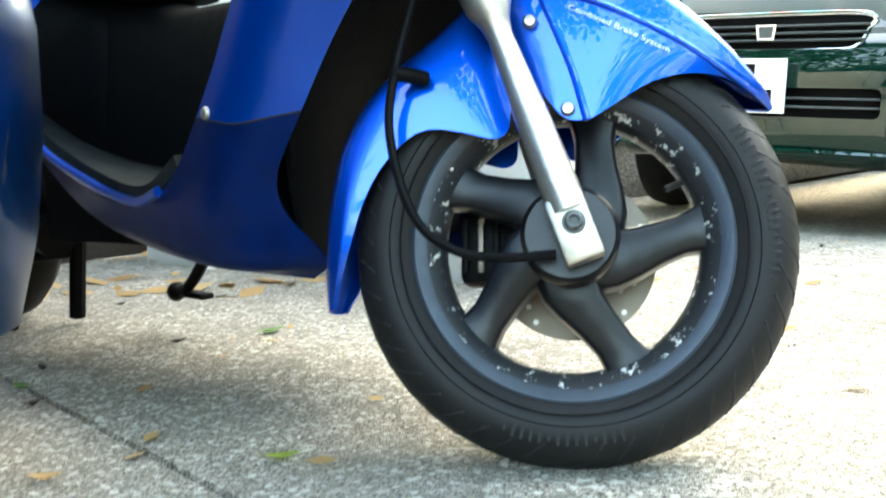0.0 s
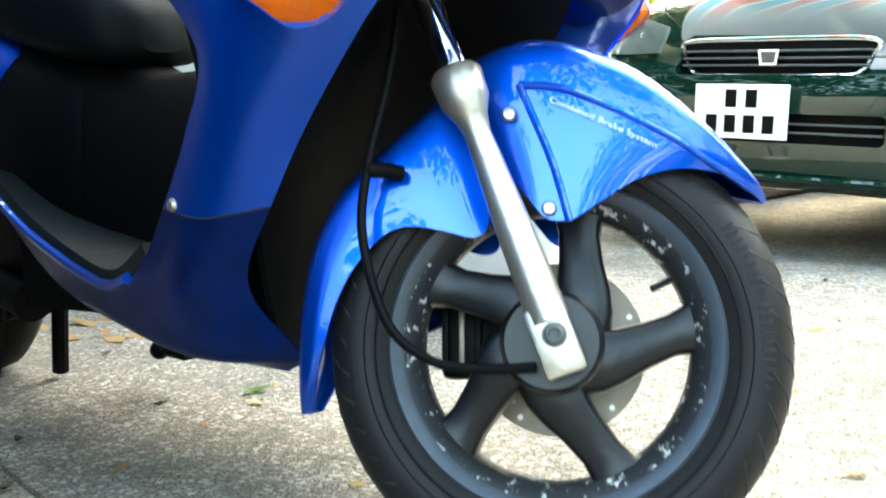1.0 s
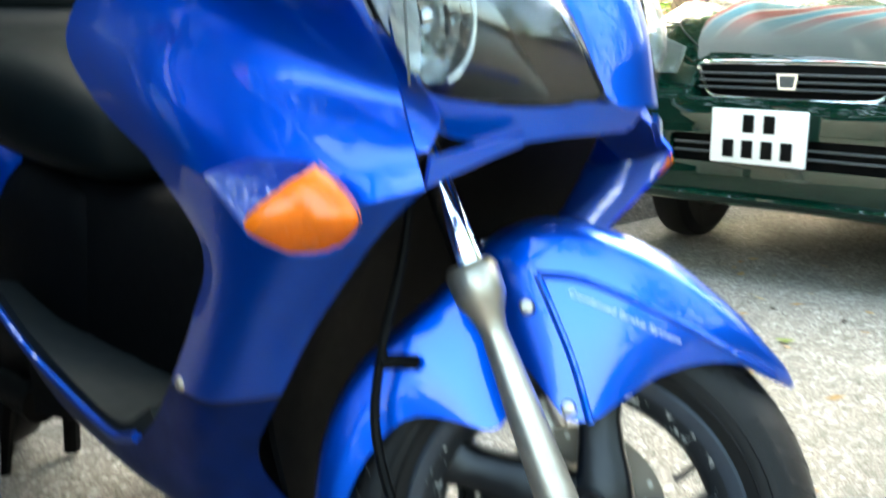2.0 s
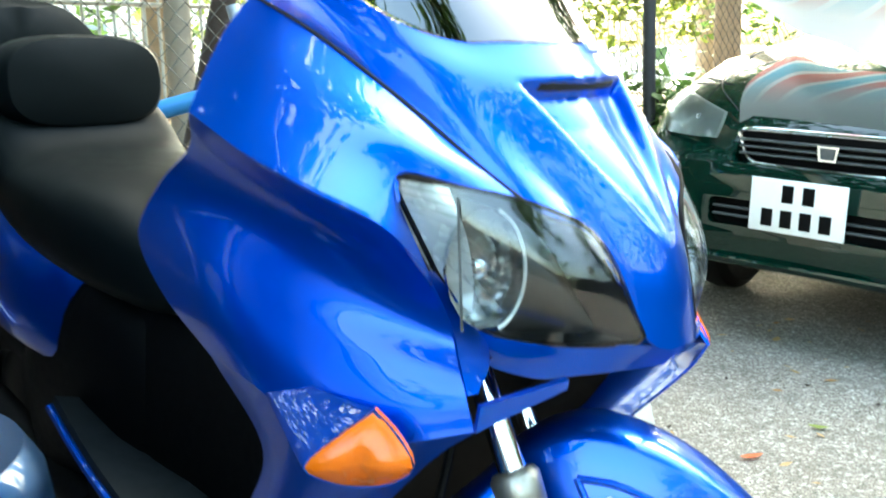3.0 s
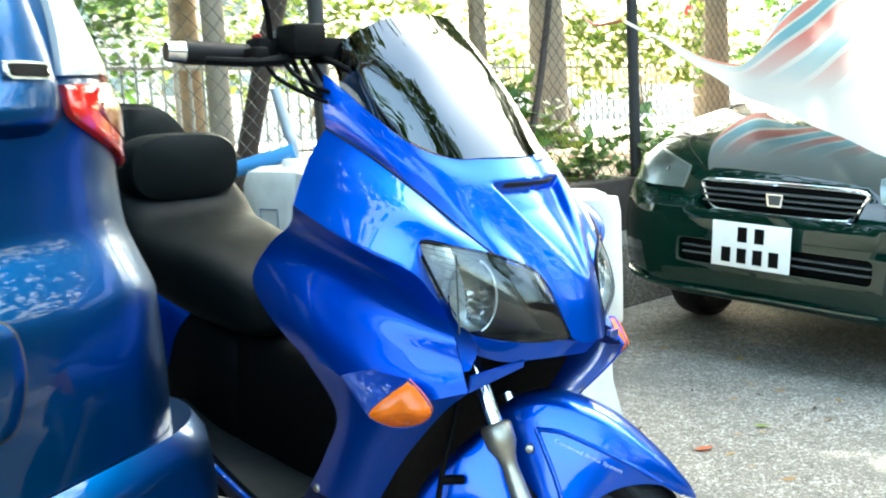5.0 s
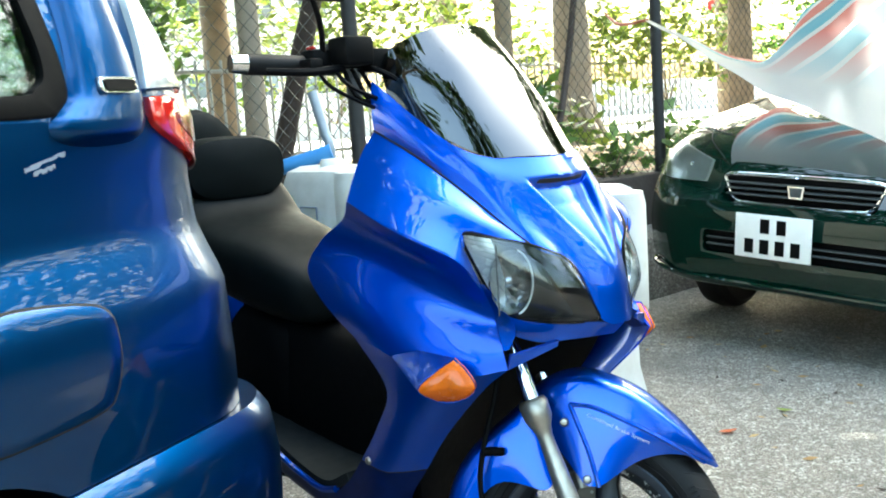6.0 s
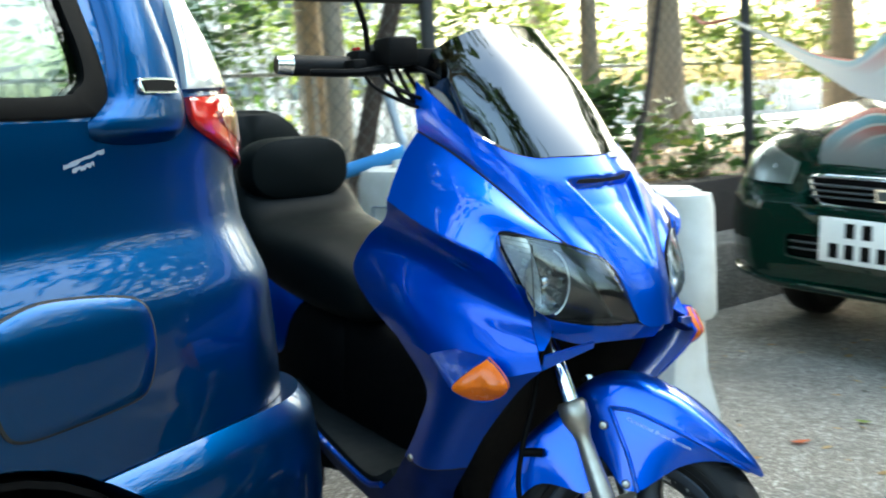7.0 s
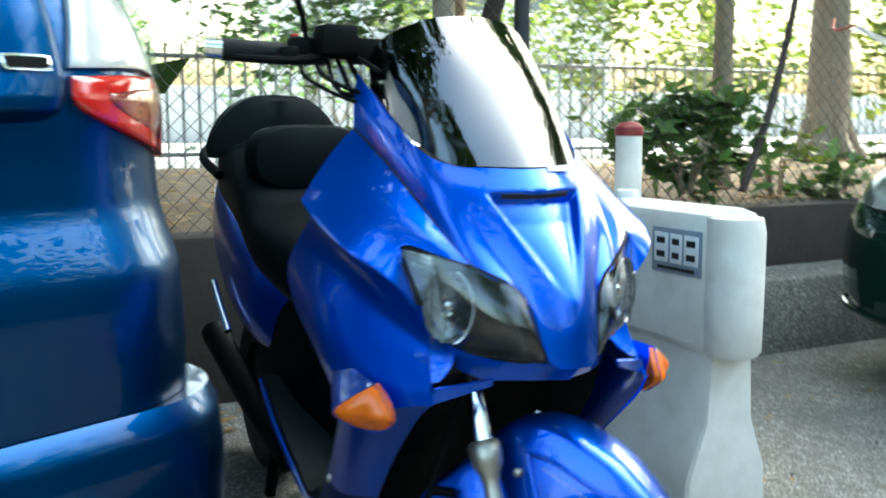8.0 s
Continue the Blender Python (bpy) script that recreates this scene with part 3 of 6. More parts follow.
for sgn in (-1, 1):
    # blade under each headlight
    net = [[(-0.062, -0.199, 0.668), (-0.066, -0.203, 0.642)], [(-0.04, -0.16, 0.676), (-0.043, -0.16, 0.659)], [(-0.02, -0.12, 0.684), (-0.023, -0.12, 0.674)]]
    bm = bmesh.new()
    rows = [[Vector((p.x, p.y * -sgn, p.z)) for p in r] for r in net_points(net, 18, 5)]
    sheet(bm, rows, 0.007)
    part("chin_blade", bm, BLUE, scooter)
    # indicator in its pod
    bm = bmesh.new()
    lens = [(-0.124, -0.275, 0.668), (-0.142, -0.31, 0.645), (-0.16, -0.331, 0.62), (-0.157, -0.305, 0.598), (-0.152, -0.272, 0.583), (-0.118, -0.26, 0.593), (-0.088, -0.262, 0.618), (-0.102, -0.266, 0.645)]
    cen = Vector((-0.128, -0.285, 0.622))
    loop = spline(lens + lens[:1], 25)[:-1]
    loop = [Vector((p.x, p.y * -sgn, p.z)) for p in loop]
    cen = Vector((cen.x, cen.y * -sgn, cen.z))
    dome = Vector((0.55, 0.83 * sgn, 0.0)) * 0.014
    rings = [[p for p in loop], [cen + (p - cen) * 0.8 + dome * 0.6 for p in loop], [cen + (p - cen) * 0.45 + dome * 0.95 for p in loop], [cen + (p - cen) * 0.08 + dome for p in loop]]
    loft(bm, [[p - dome * 0.8 for p in loop]] + rings)
    part("indicator", bm, AMBER, scooter, "amber plastic indicator lens")
    bm = bmesh.new()
    tail = Vector((-0.34, 0.262 * sgn, 0.668))
    pods = []
    for k in np.linspace(0, 1, 9):
        c = tail.lerp(cen, k) + Vector((0, 0.004 * sgn * math.sin(math.pi * k), 0.002 * math.sin(math.pi * k)))
        f = 0.04 + 1.0 * k ** 1.1
        pods.append([c + (p - cen) * f for p in loop])
    loft(bm, pods, True)
    part("indicator_pod", bm, BLUE, scooter)

for sgn in (-1, 1):
    for nm, net in (("lamp_strip", [[(-0.104, -0.165, 0.742), (-0.114, -0.165, 0.713)], [(-0.1, -0.151, 0.722), (-0.11, -0.148, 0.69)], [(-0.055, -0.111, 0.708), (-0.066, -0.112, 0.672)], [(-0.02, -0.076, 0.706), (-0.032, -0.076, 0.674)], [(0.012, -0.05, 0.707), (-0.008, -0.05, 0.677)], [(0.036, 0.0, 0.699), (0.012, 0.0, 0.677)]]),
                    ("lamp_surround", [[(-0.118, -0.206, 0.79), (-0.121, -0.189, 0.785)], [(-0.103, -0.191, 0.737), (-0.101, -0.152, 0.722)], [(-0.091, -0.193, 0.703), (-0.085, -0.157, 0.695)], [(-0.077, -0.198, 0.672), (-0.075, -0.185, 0.672)]])):
        bm = bmesh.new()
        sheet(bm, [[Vector((p.x, p.y * -sgn, p.z)) for p in r] for r in net_points(net, 24, 5)], 0.003)
        part(nm, bm, BLUE, scooter)

for sgn in (-1, 1):
    bm = bmesh.new()
    lathe(bm, [(0.0, -0.004), (0.006, -0.003), (0.0085, 0.0), (0.0085, 0.006)], "Y", 14)
    bmesh.ops.scale(bm, vec=(1, -sgn, 1), verts=bm.verts)
    bmesh.ops.translate(bm, vec=(-0.432, 0.2475 * sgn, 0.405), verts=bm.verts)
    part("screw", bm, ALLOY, scooter, "round-headed silver screw")
    bm = bmesh.new()
    tube(bm, [Vector((p.x, p.y * -sgn * 1.001, p.z)) for p in spline(SHIELD_B[3], 12)], 0.0012, 16, 5)
    part("panel_seam", bm, SHADE_GAP, scooter)
# inner panels
bm = bmesh.new()
sheet(bm, net_points([[(-0.10, -0.15, 0.70), (-0.22, -0.19, 0.55), (-0.36, -0.18, 0.4), (-0.38, -0.15, 0.22)], [(-0.16, 0, 0.72), (-0.3, 0, 0.6), (-0.4, 0, 0.4), (-0.40, 0, 0.2)], [(-0.10, 0.15, 0.70), (-0.22, 0.19, 0.55), (-0.36, 0.18, 0.4), (-0.38, 0.15, 0.22)]], 12, 12), 0.01)
part("inner_fender", bm, BLACK_PLASTIC, scooter)
bm = bmesh.new()
sheet(bm, net_points([[(-0.37, -0.24, 0.93), (-0.5, -0.23, 0.83), (-0.42, -0.23, 0.66), (-0.4, -0.22, 0.5), (-0.5, -0.2, 0.32)], [(-0.38, 0, 0.98), (-0.5, 0, 0.85), (-0.5, 0, 0.66), (-0.46, 0, 0.5), (-0.52, 0, 0.32)], [(-0.37, 0.24, 0.93), (-0.5, 0.23, 0.83), (-0.42, 0.23, 0.66), (-0.4, 0.22, 0.5), (-0.5, 0.2, 0.32)]], 16, 16), 0.01)
part("glove_panel", bm, BLACK_PLASTIC, scooter)
bm = bmesh.new()
sheet(bm, net_points([[(-0.2, -0.11, 0.98), (-0.38, -0.17, 1.04)], [(-0.16, 0, 0.97), (-0.4, 0, 1.03)], [(-0.2, 0.11, 0.98), (-0.38, 0.17, 1.04)]], 10, 6), 0.01)
part("dashboard", bm, BLACK_PLASTIC, scooter)

# footboards, tunnel
for sgn in (-1, 1):
    bm = bmesh.new()
    net = [[(-0.50, -0.09, 0.34), (-0.52, -0.235, 0.335)], [(-0.60, -0.09, 0.305), (-0.62, -0.225, 0.292)], [(-0.75, -0.09, 0.305), (-0.76, -0.21, 0.305)],
           [(-0.95, -0.09, 0.335), (-0.95, -0.2, 0.36)], [(-1.1, -0.09, 0.4), (-1.1, -0.19, 0.43)]]
    rows = [[Vector((p.x, p.y * -sgn, p.z)) for p in r] for r in net_points(net, 22, 6)]
    sheet(bm, rows, -0.02)
    fb = part("footboard", bm, MAT, scooter, "ribbed dark grey rubber footboard")
    bm = bmesh.new()
    edge = [r for r in rows[-1]]
    tube(bm, [p + Vector((0, 0.003 * sgn, -0.002)) for p in edge[3::3]], 0.008, 30, 8)
    part("lip", bm, BLUE, fb)
    for k in range(13):
        bm = bmesh.new()
        x, w = -0.56 - 0.034 * k, 0.03 + 0.012 * (k % 3)
        z = 0.3085 + 0.4 * max(0, -x - 0.85) ** 1.3 + 0.02 * max(0, 0.6 + x) * 10 * 0.1
        zig = [(x, 0.11, z), (x + 0.02, 0.135, z), (x - 0.004, 0.137, z), (x + 0.016, 0.165, z), (x - 0.008, 0.167, z), (x + 0.012, 0.195, z)]
        for p, q in zip(zig, zig[1:]):
            tube(bm, [(p[0], p[1] * sgn, p[2]), (q[0], q[1] * sgn, q[2])], 0.0028, 2, 5)
        part("tread_rib", bm, MAT, fb)
bm = bmesh.new()
rings = []
for x, h, w in ((-0.42, 0.68, 0.16), (-0.52, 0.63, 0.105), (-0.65, 0.585, 0.085), (-0.8, 0.585, 0.085), (-0.95, 0.64, 0.105), (-1.1, 0.72, 0.14)):
    rings.append([Vector((x, w * math.copysign(abs(math.cos(a)) ** 0.6, math.cos(a)), 0.2 + (h - 0.2) * max(0, math.sin(a)) ** 0.6)) for a in np.linspace(0, math.pi, 17)] + [Vector((x, -w, 0.2)), Vector((x, w, 0.2))])
loft(bm, rings)
part("tunnel", bm, BLACK_PLASTIC, scooter)


def cushion(bm, stations, py=0.55, pz=0.6):
    """Rounded upholstery through stations of (x, half width, bottom z, top z)."""
    rings = []
    for x, w, z0, z1 in stations:
        zc, h = (z0 + z1) / 2, (z1 - z0) / 2
        rings.append([Vector((x, w * math.copysign(abs(math.cos(a)) ** py, math.cos(a)), zc + h * math.copysign(abs(math.sin(a)) ** pz, math.sin(a)))) for a in np.linspace(0, 2 * math.pi, 28, endpoint=False)])
    loft(bm, rings)


def resampled(stations, n):
    pts = spline([(s[0], s[1], s[2]) for s in stations], n)
    q = spline([(s[3], 0, 0) for s in stations], n)
    return [(p.x, p.y, p.z, v.x) for p, v in zip(pts, q)]


bm = bmesh.new()
cushion(bm, resampled([(-0.82, 0.04, 0.62, 0.68), (-0.86, 0.11, 0.6, 0.74), (-0.98, 0.16, 0.62, 0.81), (-1.12, 0.185, 0.66, 0.845), (-1.22, 0.19, 0.70, 0.875), (-1.30, 0.19, 0.74, 0.96), (-1.42, 0.185, 0.78, 1.02), (-1.6, 0.17, 0.82, 1.03), (-1.72, 0.13, 0.85, 1.02), (-1.76, 0.05, 0.88, 0.98)], 30))
part("seat", bm, VINYL, scooter, "black vinyl two-level seat")
bm = bmesh.new()
rings = []
for k, f, g in ((0.0, 0.8, 0.82), (0.02, 1.0, 1.0), (0.06, 1.0, 1.0), (0.085, 0.9, 0.92), (0.095, 0.6, 0.65), (0.098, 0.05, 0.05)):
    rings.append([Vector((-1.33 + k, 0.165 * f * math.copysign(abs(math.cos(a)) ** 0.6, math.cos(a)), 0.985 + 0.088 * g * math.copysign(abs(math.sin(a)) ** 0.75, math.sin(a)))) for a in np.linspace(0, 2 * math.pi, 36, endpoint=False)])
loft(bm, rings)
part("back_pad", bm, VINYL, scooter, "rounded black vinyl back pad")
bm = bmesh.new()
rings = []
for k, f, g in ((0.0, 0.85, 0.85), (0.03, 1.0, 1.0), (0.07, 0.97, 0.97), (0.09, 0.7, 0.75), (0.095, 0.05, 0.05)):
    rings.append([Vector((-1.62 + k, 0.205 * f * math.copysign(abs(math.cos(a)) ** 0.7, math.cos(a)), 1.085 - 0.085 * math.cos(a) ** 2 + 0.078 * g * math.copysign(abs(math.sin(a)) ** 0.8, math.sin(a)))) for a in np.linspace(0, 2 * math.pi, 32, endpoint=False)])
loft(bm, rings)
part("pillion_backrest", bm, VINYL, scooter)
bm = bmesh.new()
tube(bm, [(-1.5, -0.19, 0.93), (-1.65, -0.2, 0.98), (-1.8, -0.12, 1.02), (-1.84, 0, 1.03), (-1.8, 0.12, 1.02), (-1.65, 0.2, 0.98), (-1.5, 0.19, 0.93)], 0.014, 30, 10)
part("grab_rail", bm, BLACK_PLASTIC, scooter)
bm = bmesh.new()
cushion(bm, resampled([(-1.08, 0.06, 0.5, 0.64), (-1.13, 0.14, 0.47, 0.7), (-1.24, 0.19, 0.48, 0.76), (-1.4, 0.205, 0.53, 0.84), (-1.65, 0.18, 0.64, 0.92), (-1.85, 0.1, 0.76, 0.96), (-1.9, 0.03, 0.84, 0.93)], 24), 0.25, 0.9)
part("rear_body", bm, BLUE, scooter)
bm = bmesh.new()
cushion(bm, resampled([(-0.9, 0.06, 0.25, 0.5), (-0.97, 0.12, 0.22, 0.62), (-1.15, 0.15, 0.24, 0.66), (-1.32, 0.14, 0.18, 0.6), (-1.45, 0.1, 0.17, 0.5), (-1.58, 0.06, 0.2, 0.44)], 14))
part("engine_cover", bm, BLACK_PLASTIC, scooter)
# rear wheel, silencer, stand
bm = bmesh.new()
lathe(bm, [(0.155, -0.05), (0.2, -0.062), (0.235, -0.055), (0.26, -0.03), (0.265, 0), (0.26, 0.03), (0.235, 0.055), (0.2, 0.062), (0.155, 0.05)], "Y", 48, True)
bmesh.ops.translate(bm, vec=(-1.66, 0, 0.265 + GZ), verts=bm.verts)
rw = part("rear_wheel", bm, RUBBER, scooter)
bm = bmesh.new()
lathe(bm, [(0.03, -0.05), (0.15, -0.03), (0.157, -0.05), (0.157, 0.05), (0.03, 0.05)], "Y", 40, True)
bmesh.ops.translate(bm, vec=(-1.66, 0, 0.265 + GZ), verts=bm.verts)
part("rim", bm, WHEEL_GREY, rw)
bm = bmesh.new()
tube(bm, [(-1.15, -0.1, 0.2), (-1.4, -0.12, 0.26), (-1.86, -0.14, 0.4)], 0.042, 14, 16)
part("silencer", bm, BLACK_PLASTIC, scooter)
bm = bmesh.new()
tube(bm, [(-1.3, -0.226, 0.52), (-1.36, -0.232, 0.58), (-1.42, -0.236, 0.64)], 0.011, 8, 10)
part("pillion_footrest", bm, CHROME, scooter, "bright metal pillion footrest")
bm = bmesh.new()
for y in (-0.09, 0.06):
    tube(bm, [(-1.35, 0.8 * y, 0.24), (-1.39, 0.9 * y, 0.1), (-1.42, y, GZ + 0.018)], 0.018, 8, 8)
tube(bm, [(-1.385, -0.08, 0.14), (-1.385, 0.05, 0.14)], 0.012, 4, 8)
part("centre_stand", bm, BLACK_PLASTIC, scooter)
bm = bmesh.new()
tube(bm, [(-0.95, 0.11, 0.19), (-1.03, 0.125, 0.12), (-1.09, 0.132, 0.075), (-1.13, 0.134, 0.062)], (0.013, 0.01), 10, 8)
bmesh.ops.create_uvsphere(bm, u_segments=12, v_segments=8, radius=0.02, matrix=pose(-1.135, 0.134, 0.062))
box(bm, (-1.06, 0.135, 0.062), (0.07, 0.03, 0.012), 0.003, None)
part("side_stand", bm, BLACK_PLASTIC, scooter, "folded black side stand with a round foot")

# handlebar
bm = bmesh.new()
tube(bm, [(-0.50, -0.425, 1.207), (-0.47, -0.3, 1.2), (-0.43, -0.18, 1.2), (-0.47, -0.05, 1.17), (-0.50, 0.05, 1.17), (-0.58, 0.14, 1.2), (-0.68, 0.26, 1.2), (-0.77, 0.36, 1.207)], 0.011, 40, 10)
bar = part("handlebar", bm, BLACK_PLASTIC, scooter)
for pts in (((-0.488, -0.412, 1.207), (-0.468, -0.30, 1.2)), ((-0.68, 0.26, 1.2), (-0.77, 0.36, 1.207))):
    bm = bmesh.new()
    tube(bm, pts, 0.0202, 8, 16)
    part("grip", bm, RUBBER, bar, "black rubber grip")
    bm = bmesh.new()
    e = Vector(pts[0]) if pts[0][1] < 0 else Vector(pts[1])
    d = (Vector(pts[0]) - Vector(pts[1])).normalized() * (1 if pts[0][1] < 0 else -1)
    tube(bm, [e, e + d * 0.03], (0.0195, 0.017), 4, 16)
    part("bar_end", bm, CHROME, bar, "chrome bar-end weight")
bm = bmesh.new()
box(bm, (-0.41, -0.225, 1.222), (0.06, 0.07, 0.055), 0.008, None)
part("brake_reservoir", bm, BLACK_PLASTIC, bar)
bm = bmesh.new()
box(bm, (-0.455, -0.275, 1.205), (0.05, 0.05, 0.05), 0.01, None)
part("switch_box", bm, BLACK_PLASTIC, bar)
bm = bmesh.new()
tube(bm, [(-0.41, -0.25, 1.19), (-0.41, -0.33, 1.185), (-0.44, -0.40, 1.19)], (0.009, 0.006), 12, 8)
part("brake_lever", bm, BLACK_PLASTIC, bar)
for k in range(3):
    bm = bmesh.new()
    tube(bm, [(-0.42, -0.24 + 0.02 * k, 1.19), (-0.40, -0.22 + 0.03 * k, 1.13 - 0.01 * k), (-0.4, -0.12, 1.12 - 0.015 * k), (-0.42, -0.02, 1.1)], 0.005, 16, 6)
    part("cable", bm, BLACK_PLASTIC, bar)
bm = bmesh.new()
tube(bm, [(-0.44, -0.27, 1.215), (-0.42, -0.285, 1.27), (-0.40, -0.315, 1.325)], 0.006, 10, 8)
mirror_bm = bm
for pts, r in (([(-0.43, -0.26, 1.2), (-0.385, -0.26, 1.16), (-0.385, -0.19, 1.13), (-0.4, -0.1, 1.12)], 0.0045), ([(-0.45, -0.28, 1.19), (-0.4, -0.285, 1.155), (-0.385, -0.22, 1.12), (-0.4, -0.14, 1.1)], 0.004), ([(-0.42, -0.2, 1.2), (-0.36, -0.17, 1.17), (-0.36, -0.1, 1.12), (-0.4, -0.03, 1.1)], 0.005), ([(-0.45, -0.1, 1.18), (-0.4, -0.08, 1.14), (-0.42, -0.02, 1.08)], 0.006)):
    bm = bmesh.new()
    tube(bm, pts, r, 18, 6)
    part("cable", bm, BLACK_PLASTIC, bar)
for c, sz, mt in (((-0.445, -0.245, 1.21), (0.03, 0.022, 0.062), GREY_PLASTIC), ((-0.425, -0.31, 1.195), (0.04, 0.03, 0.03), BLACK_PLASTIC), ((-0.45, -0.29, 1.232), (0.02, 0.014, 0.008), bpy.data.materials["red_lens"]), ((-0.42, -0.16, 1.205), (0.05, 0.06, 0.045), BLACK_PLASTIC)):
    bm = bmesh.new()
    box(bm, c, sz, 0.005, None)
    part("switchgear", bm, mt, bar)
bm = mirror_bm
mir = part("mirror", bm, BLACK_PLASTIC, scooter, "black rear-view mirror on a thin stem")
bm = bmesh.new()
bmesh.ops.create_uvsphere(bm, u_segments=20, v_segments=12, radius=1)
bmesh.ops.transform(bm, matrix=pose(-0.41, -0.36, 1.365, 0, 25, 20) @ Matrix.Diagonal((0.02, 0.07, 0.045, 1)), verts=bm.verts)
part("mirror_head", bm, BLACK_PLASTIC, mir)

# front wheel assembly, steered to the left
WU = Vector((0.99852, -0.05446, 0))
WA = Vector((0.05239, 0.96052, -0.27322))
WV = Vector((0.01488, 0.27281, 0.96195))
FRONT = Matrix.Translation((0.192, 1.296, 0.228)) @ Matrix((WU, WA, WV)).transposed().to_4x4()
FL = BODY.inverted() @ FRONT


def fpart(name, bm, mat, parent=None, label="", **kw):
    """A part of the front assembly, given in the wheel's own axes."""
    bmesh.ops.transform(bm, matrix=FL, verts=bm.verts)
    return part(name, bm, mat, parent or scooter, label, **kw)


bm = bmesh.new()
lathe(bm, [(0.183, -0.036), (0.2, -0.052), (0.225, -0.056), (0.243, -0.047), (0.256, -0.028), (0.2625, -0.01), (0.264, 0), (0.2625, 0.01), (0.256, 0.028), (0.243, 0.047), (0.225, 0.056), (0.2, 0.052), (0.183, 0.036)], "Y", 120)
tyre = fpart("front_tyre", bm, RUBBER, None, "worn black tyre with slanted grooves", sharp=60)
for k in range(44):
    a = 2 * math.pi * k / 44
    for sgn in (-1, 1):
        bm = bmesh.new()
        pts = []
        for j, (r, y) in enumerate(((0.2622, 0.006), (0.2567, 0.0245), (0.2445, 0.0435), (0.2335, 0.0515))):
            b = a + 0.05 * j + (0.07 if sgn > 0 else 0)
            pts.append((r * math.cos(b) * 0.9985, y * sgn, r * math.sin(b) * 0.9985))
        tube(bm, pts, (0.0024, 0.0018), 9, 6)
        fpart("tread_groove", bm, SHADE_GAP, tyre)
bm = bmesh.new()
lathe(bm, [(0.171, -0.0375), (0.176, -0.0405), (0.185, -0.0435), (0.1885, -0.042), (0.1885, -0.038), (0.176, -0.035)], "Y", 96, True)
lip = fpart("rim_lip", bm, RIM_BLUE, tyre, "blue-grey rim lip")
for k in range(34):
    a = radians((-12 + 2.4 * k) if k < 20 else (-110 + 2.6 * (k - 20)))
    bm = bmesh.new()
    hgt = 0.014 if k % 5 else 0.007
    box(bm, (0, 0, 0), (hgt, 0.0016, 0.0042), 0.0004, Matrix.Rotation(-a, 4, "Y") @ Matrix.Translation((0.228, -0.0553, 0)), 1)
    fpart("raised_mark", bm, RUBBER, tyre)
for r in (0.2, 0.213):
    bm = bmesh.new()
    lathe(bm, [(r - 0.0012, -0.0535), (r, -0.0555), (r + 0.0012, -0.0545)], "Y", 96)
    fpart("sidewall_ring", bm, RUBBER, tyre)
bm = bmesh.new()
lathe(bm, [(0.187, -0.042), (0.1875, -0.036), (0.176, -0.028), (0.168, -0.02), (0.166, 0.02), (0.176, 0.028), (0.1875, 0.036), (0.187, 0.042), (0.18, 0.041), (0.168, 0.03), (0.158, 0.022), (0.152, 0.012), (0.152, -0.014), (0.158, -0.026), (0.170, -0.034), (0.18, -0.041)], "Y", 96, True)
wheel = fpart("front_wheel", bm, RIM_WORN, None, "dark grey five-spoke alloy wheel with worn rim")
for k in range(5):
    a = radians(10 + 72 * k)
    ca, sa = math.cos(a), math.sin(a)
    bm = bmesh.new()
    rings = []
    for r, w, off, y0, y1 in ((0.02, 0.042, -0.018, -0.034, 0.03), (0.045, 0.036, -0.025, -0.035, 0.025), (0.07, 0.03, -0.0245, -0.033, 0.02), (0.1, 0.0255, -0.018, -0.028, 0.016), (0.13, 0.0235, -0.012, -0.024, 0.013), (0.148, 0.027, -0.009, -0.023, 0.012), (0.16, 0.036, -0.008, -0.022, 0.012)):
        ring = []
        for uu, yy in ((-0.72, y0), (0.72, y0), (0.93, y0 + 0.004), (1, y0 + 0.012), (1.04, y1), (-1.04, y1), (-1, y0 + 0.012), (-0.93, y0 + 0.004)):
            t = off + w * uu
            ring.append(Vector((r * ca - t * sa, yy, r * sa + t * ca)))
        rings.append(ring)
    loft(bm, rings)
    fpart("spoke", bm, WHEEL_GREY, wheel, sharp=60)
bm = bmesh.new()
lathe(bm, [(0.0, -0.05), (0.044, -0.05), (0.047, -0.046), (0.047, -0.02), (0.06, -0.015), (0.06, 0.02), (0.0, 0.03)], "Y", 40)
fpart("hub", bm, WHEEL_GREY, wheel)
bm = bmesh.new()
lathe(bm, [(0.062, 0.098), (0.108, 0.098), (0.108, 0.103), (0.062, 0.103)], "Y", 64, True)
disc = fpart("brake_disc", bm, STEEL, wheel, "rusty drilled steel brake disc")
for k in range(30):
    a = 2 * math.pi * k / 30
    r = (0.075, 0.086, 0.097)[k % 3]
    bm = bmesh.new()
    lathe(bm, [(0.0, 0.0965), (0.0035, 0.0965), (0.0035, 0.1)], "Y", 8)
    bmesh.ops.translate(bm, vec=(r * math.cos(a), 0, r * math.sin(a)), verts=bm.verts)
    fpart("disc_hole", bm, ALLOY, disc)
bm = bmesh.new()
box(bm, (-0.105, 0.085, 0.01), (0.075, 0.06, 0.095), 0.01, None)
cal = fpart("brake_caliper", bm, BLACK_PLASTIC, None, "dirty black brake caliper")
for k in range(4):
    bm = bmesh.new()
    box(bm, (-0.135 + 0.02 * k, 0.05, 0.01), (0.008, 0.012, 0.07), 0.002, None)
    fpart("rib", bm, STEEL if k == 1 else BLACK_PLASTIC, cal)
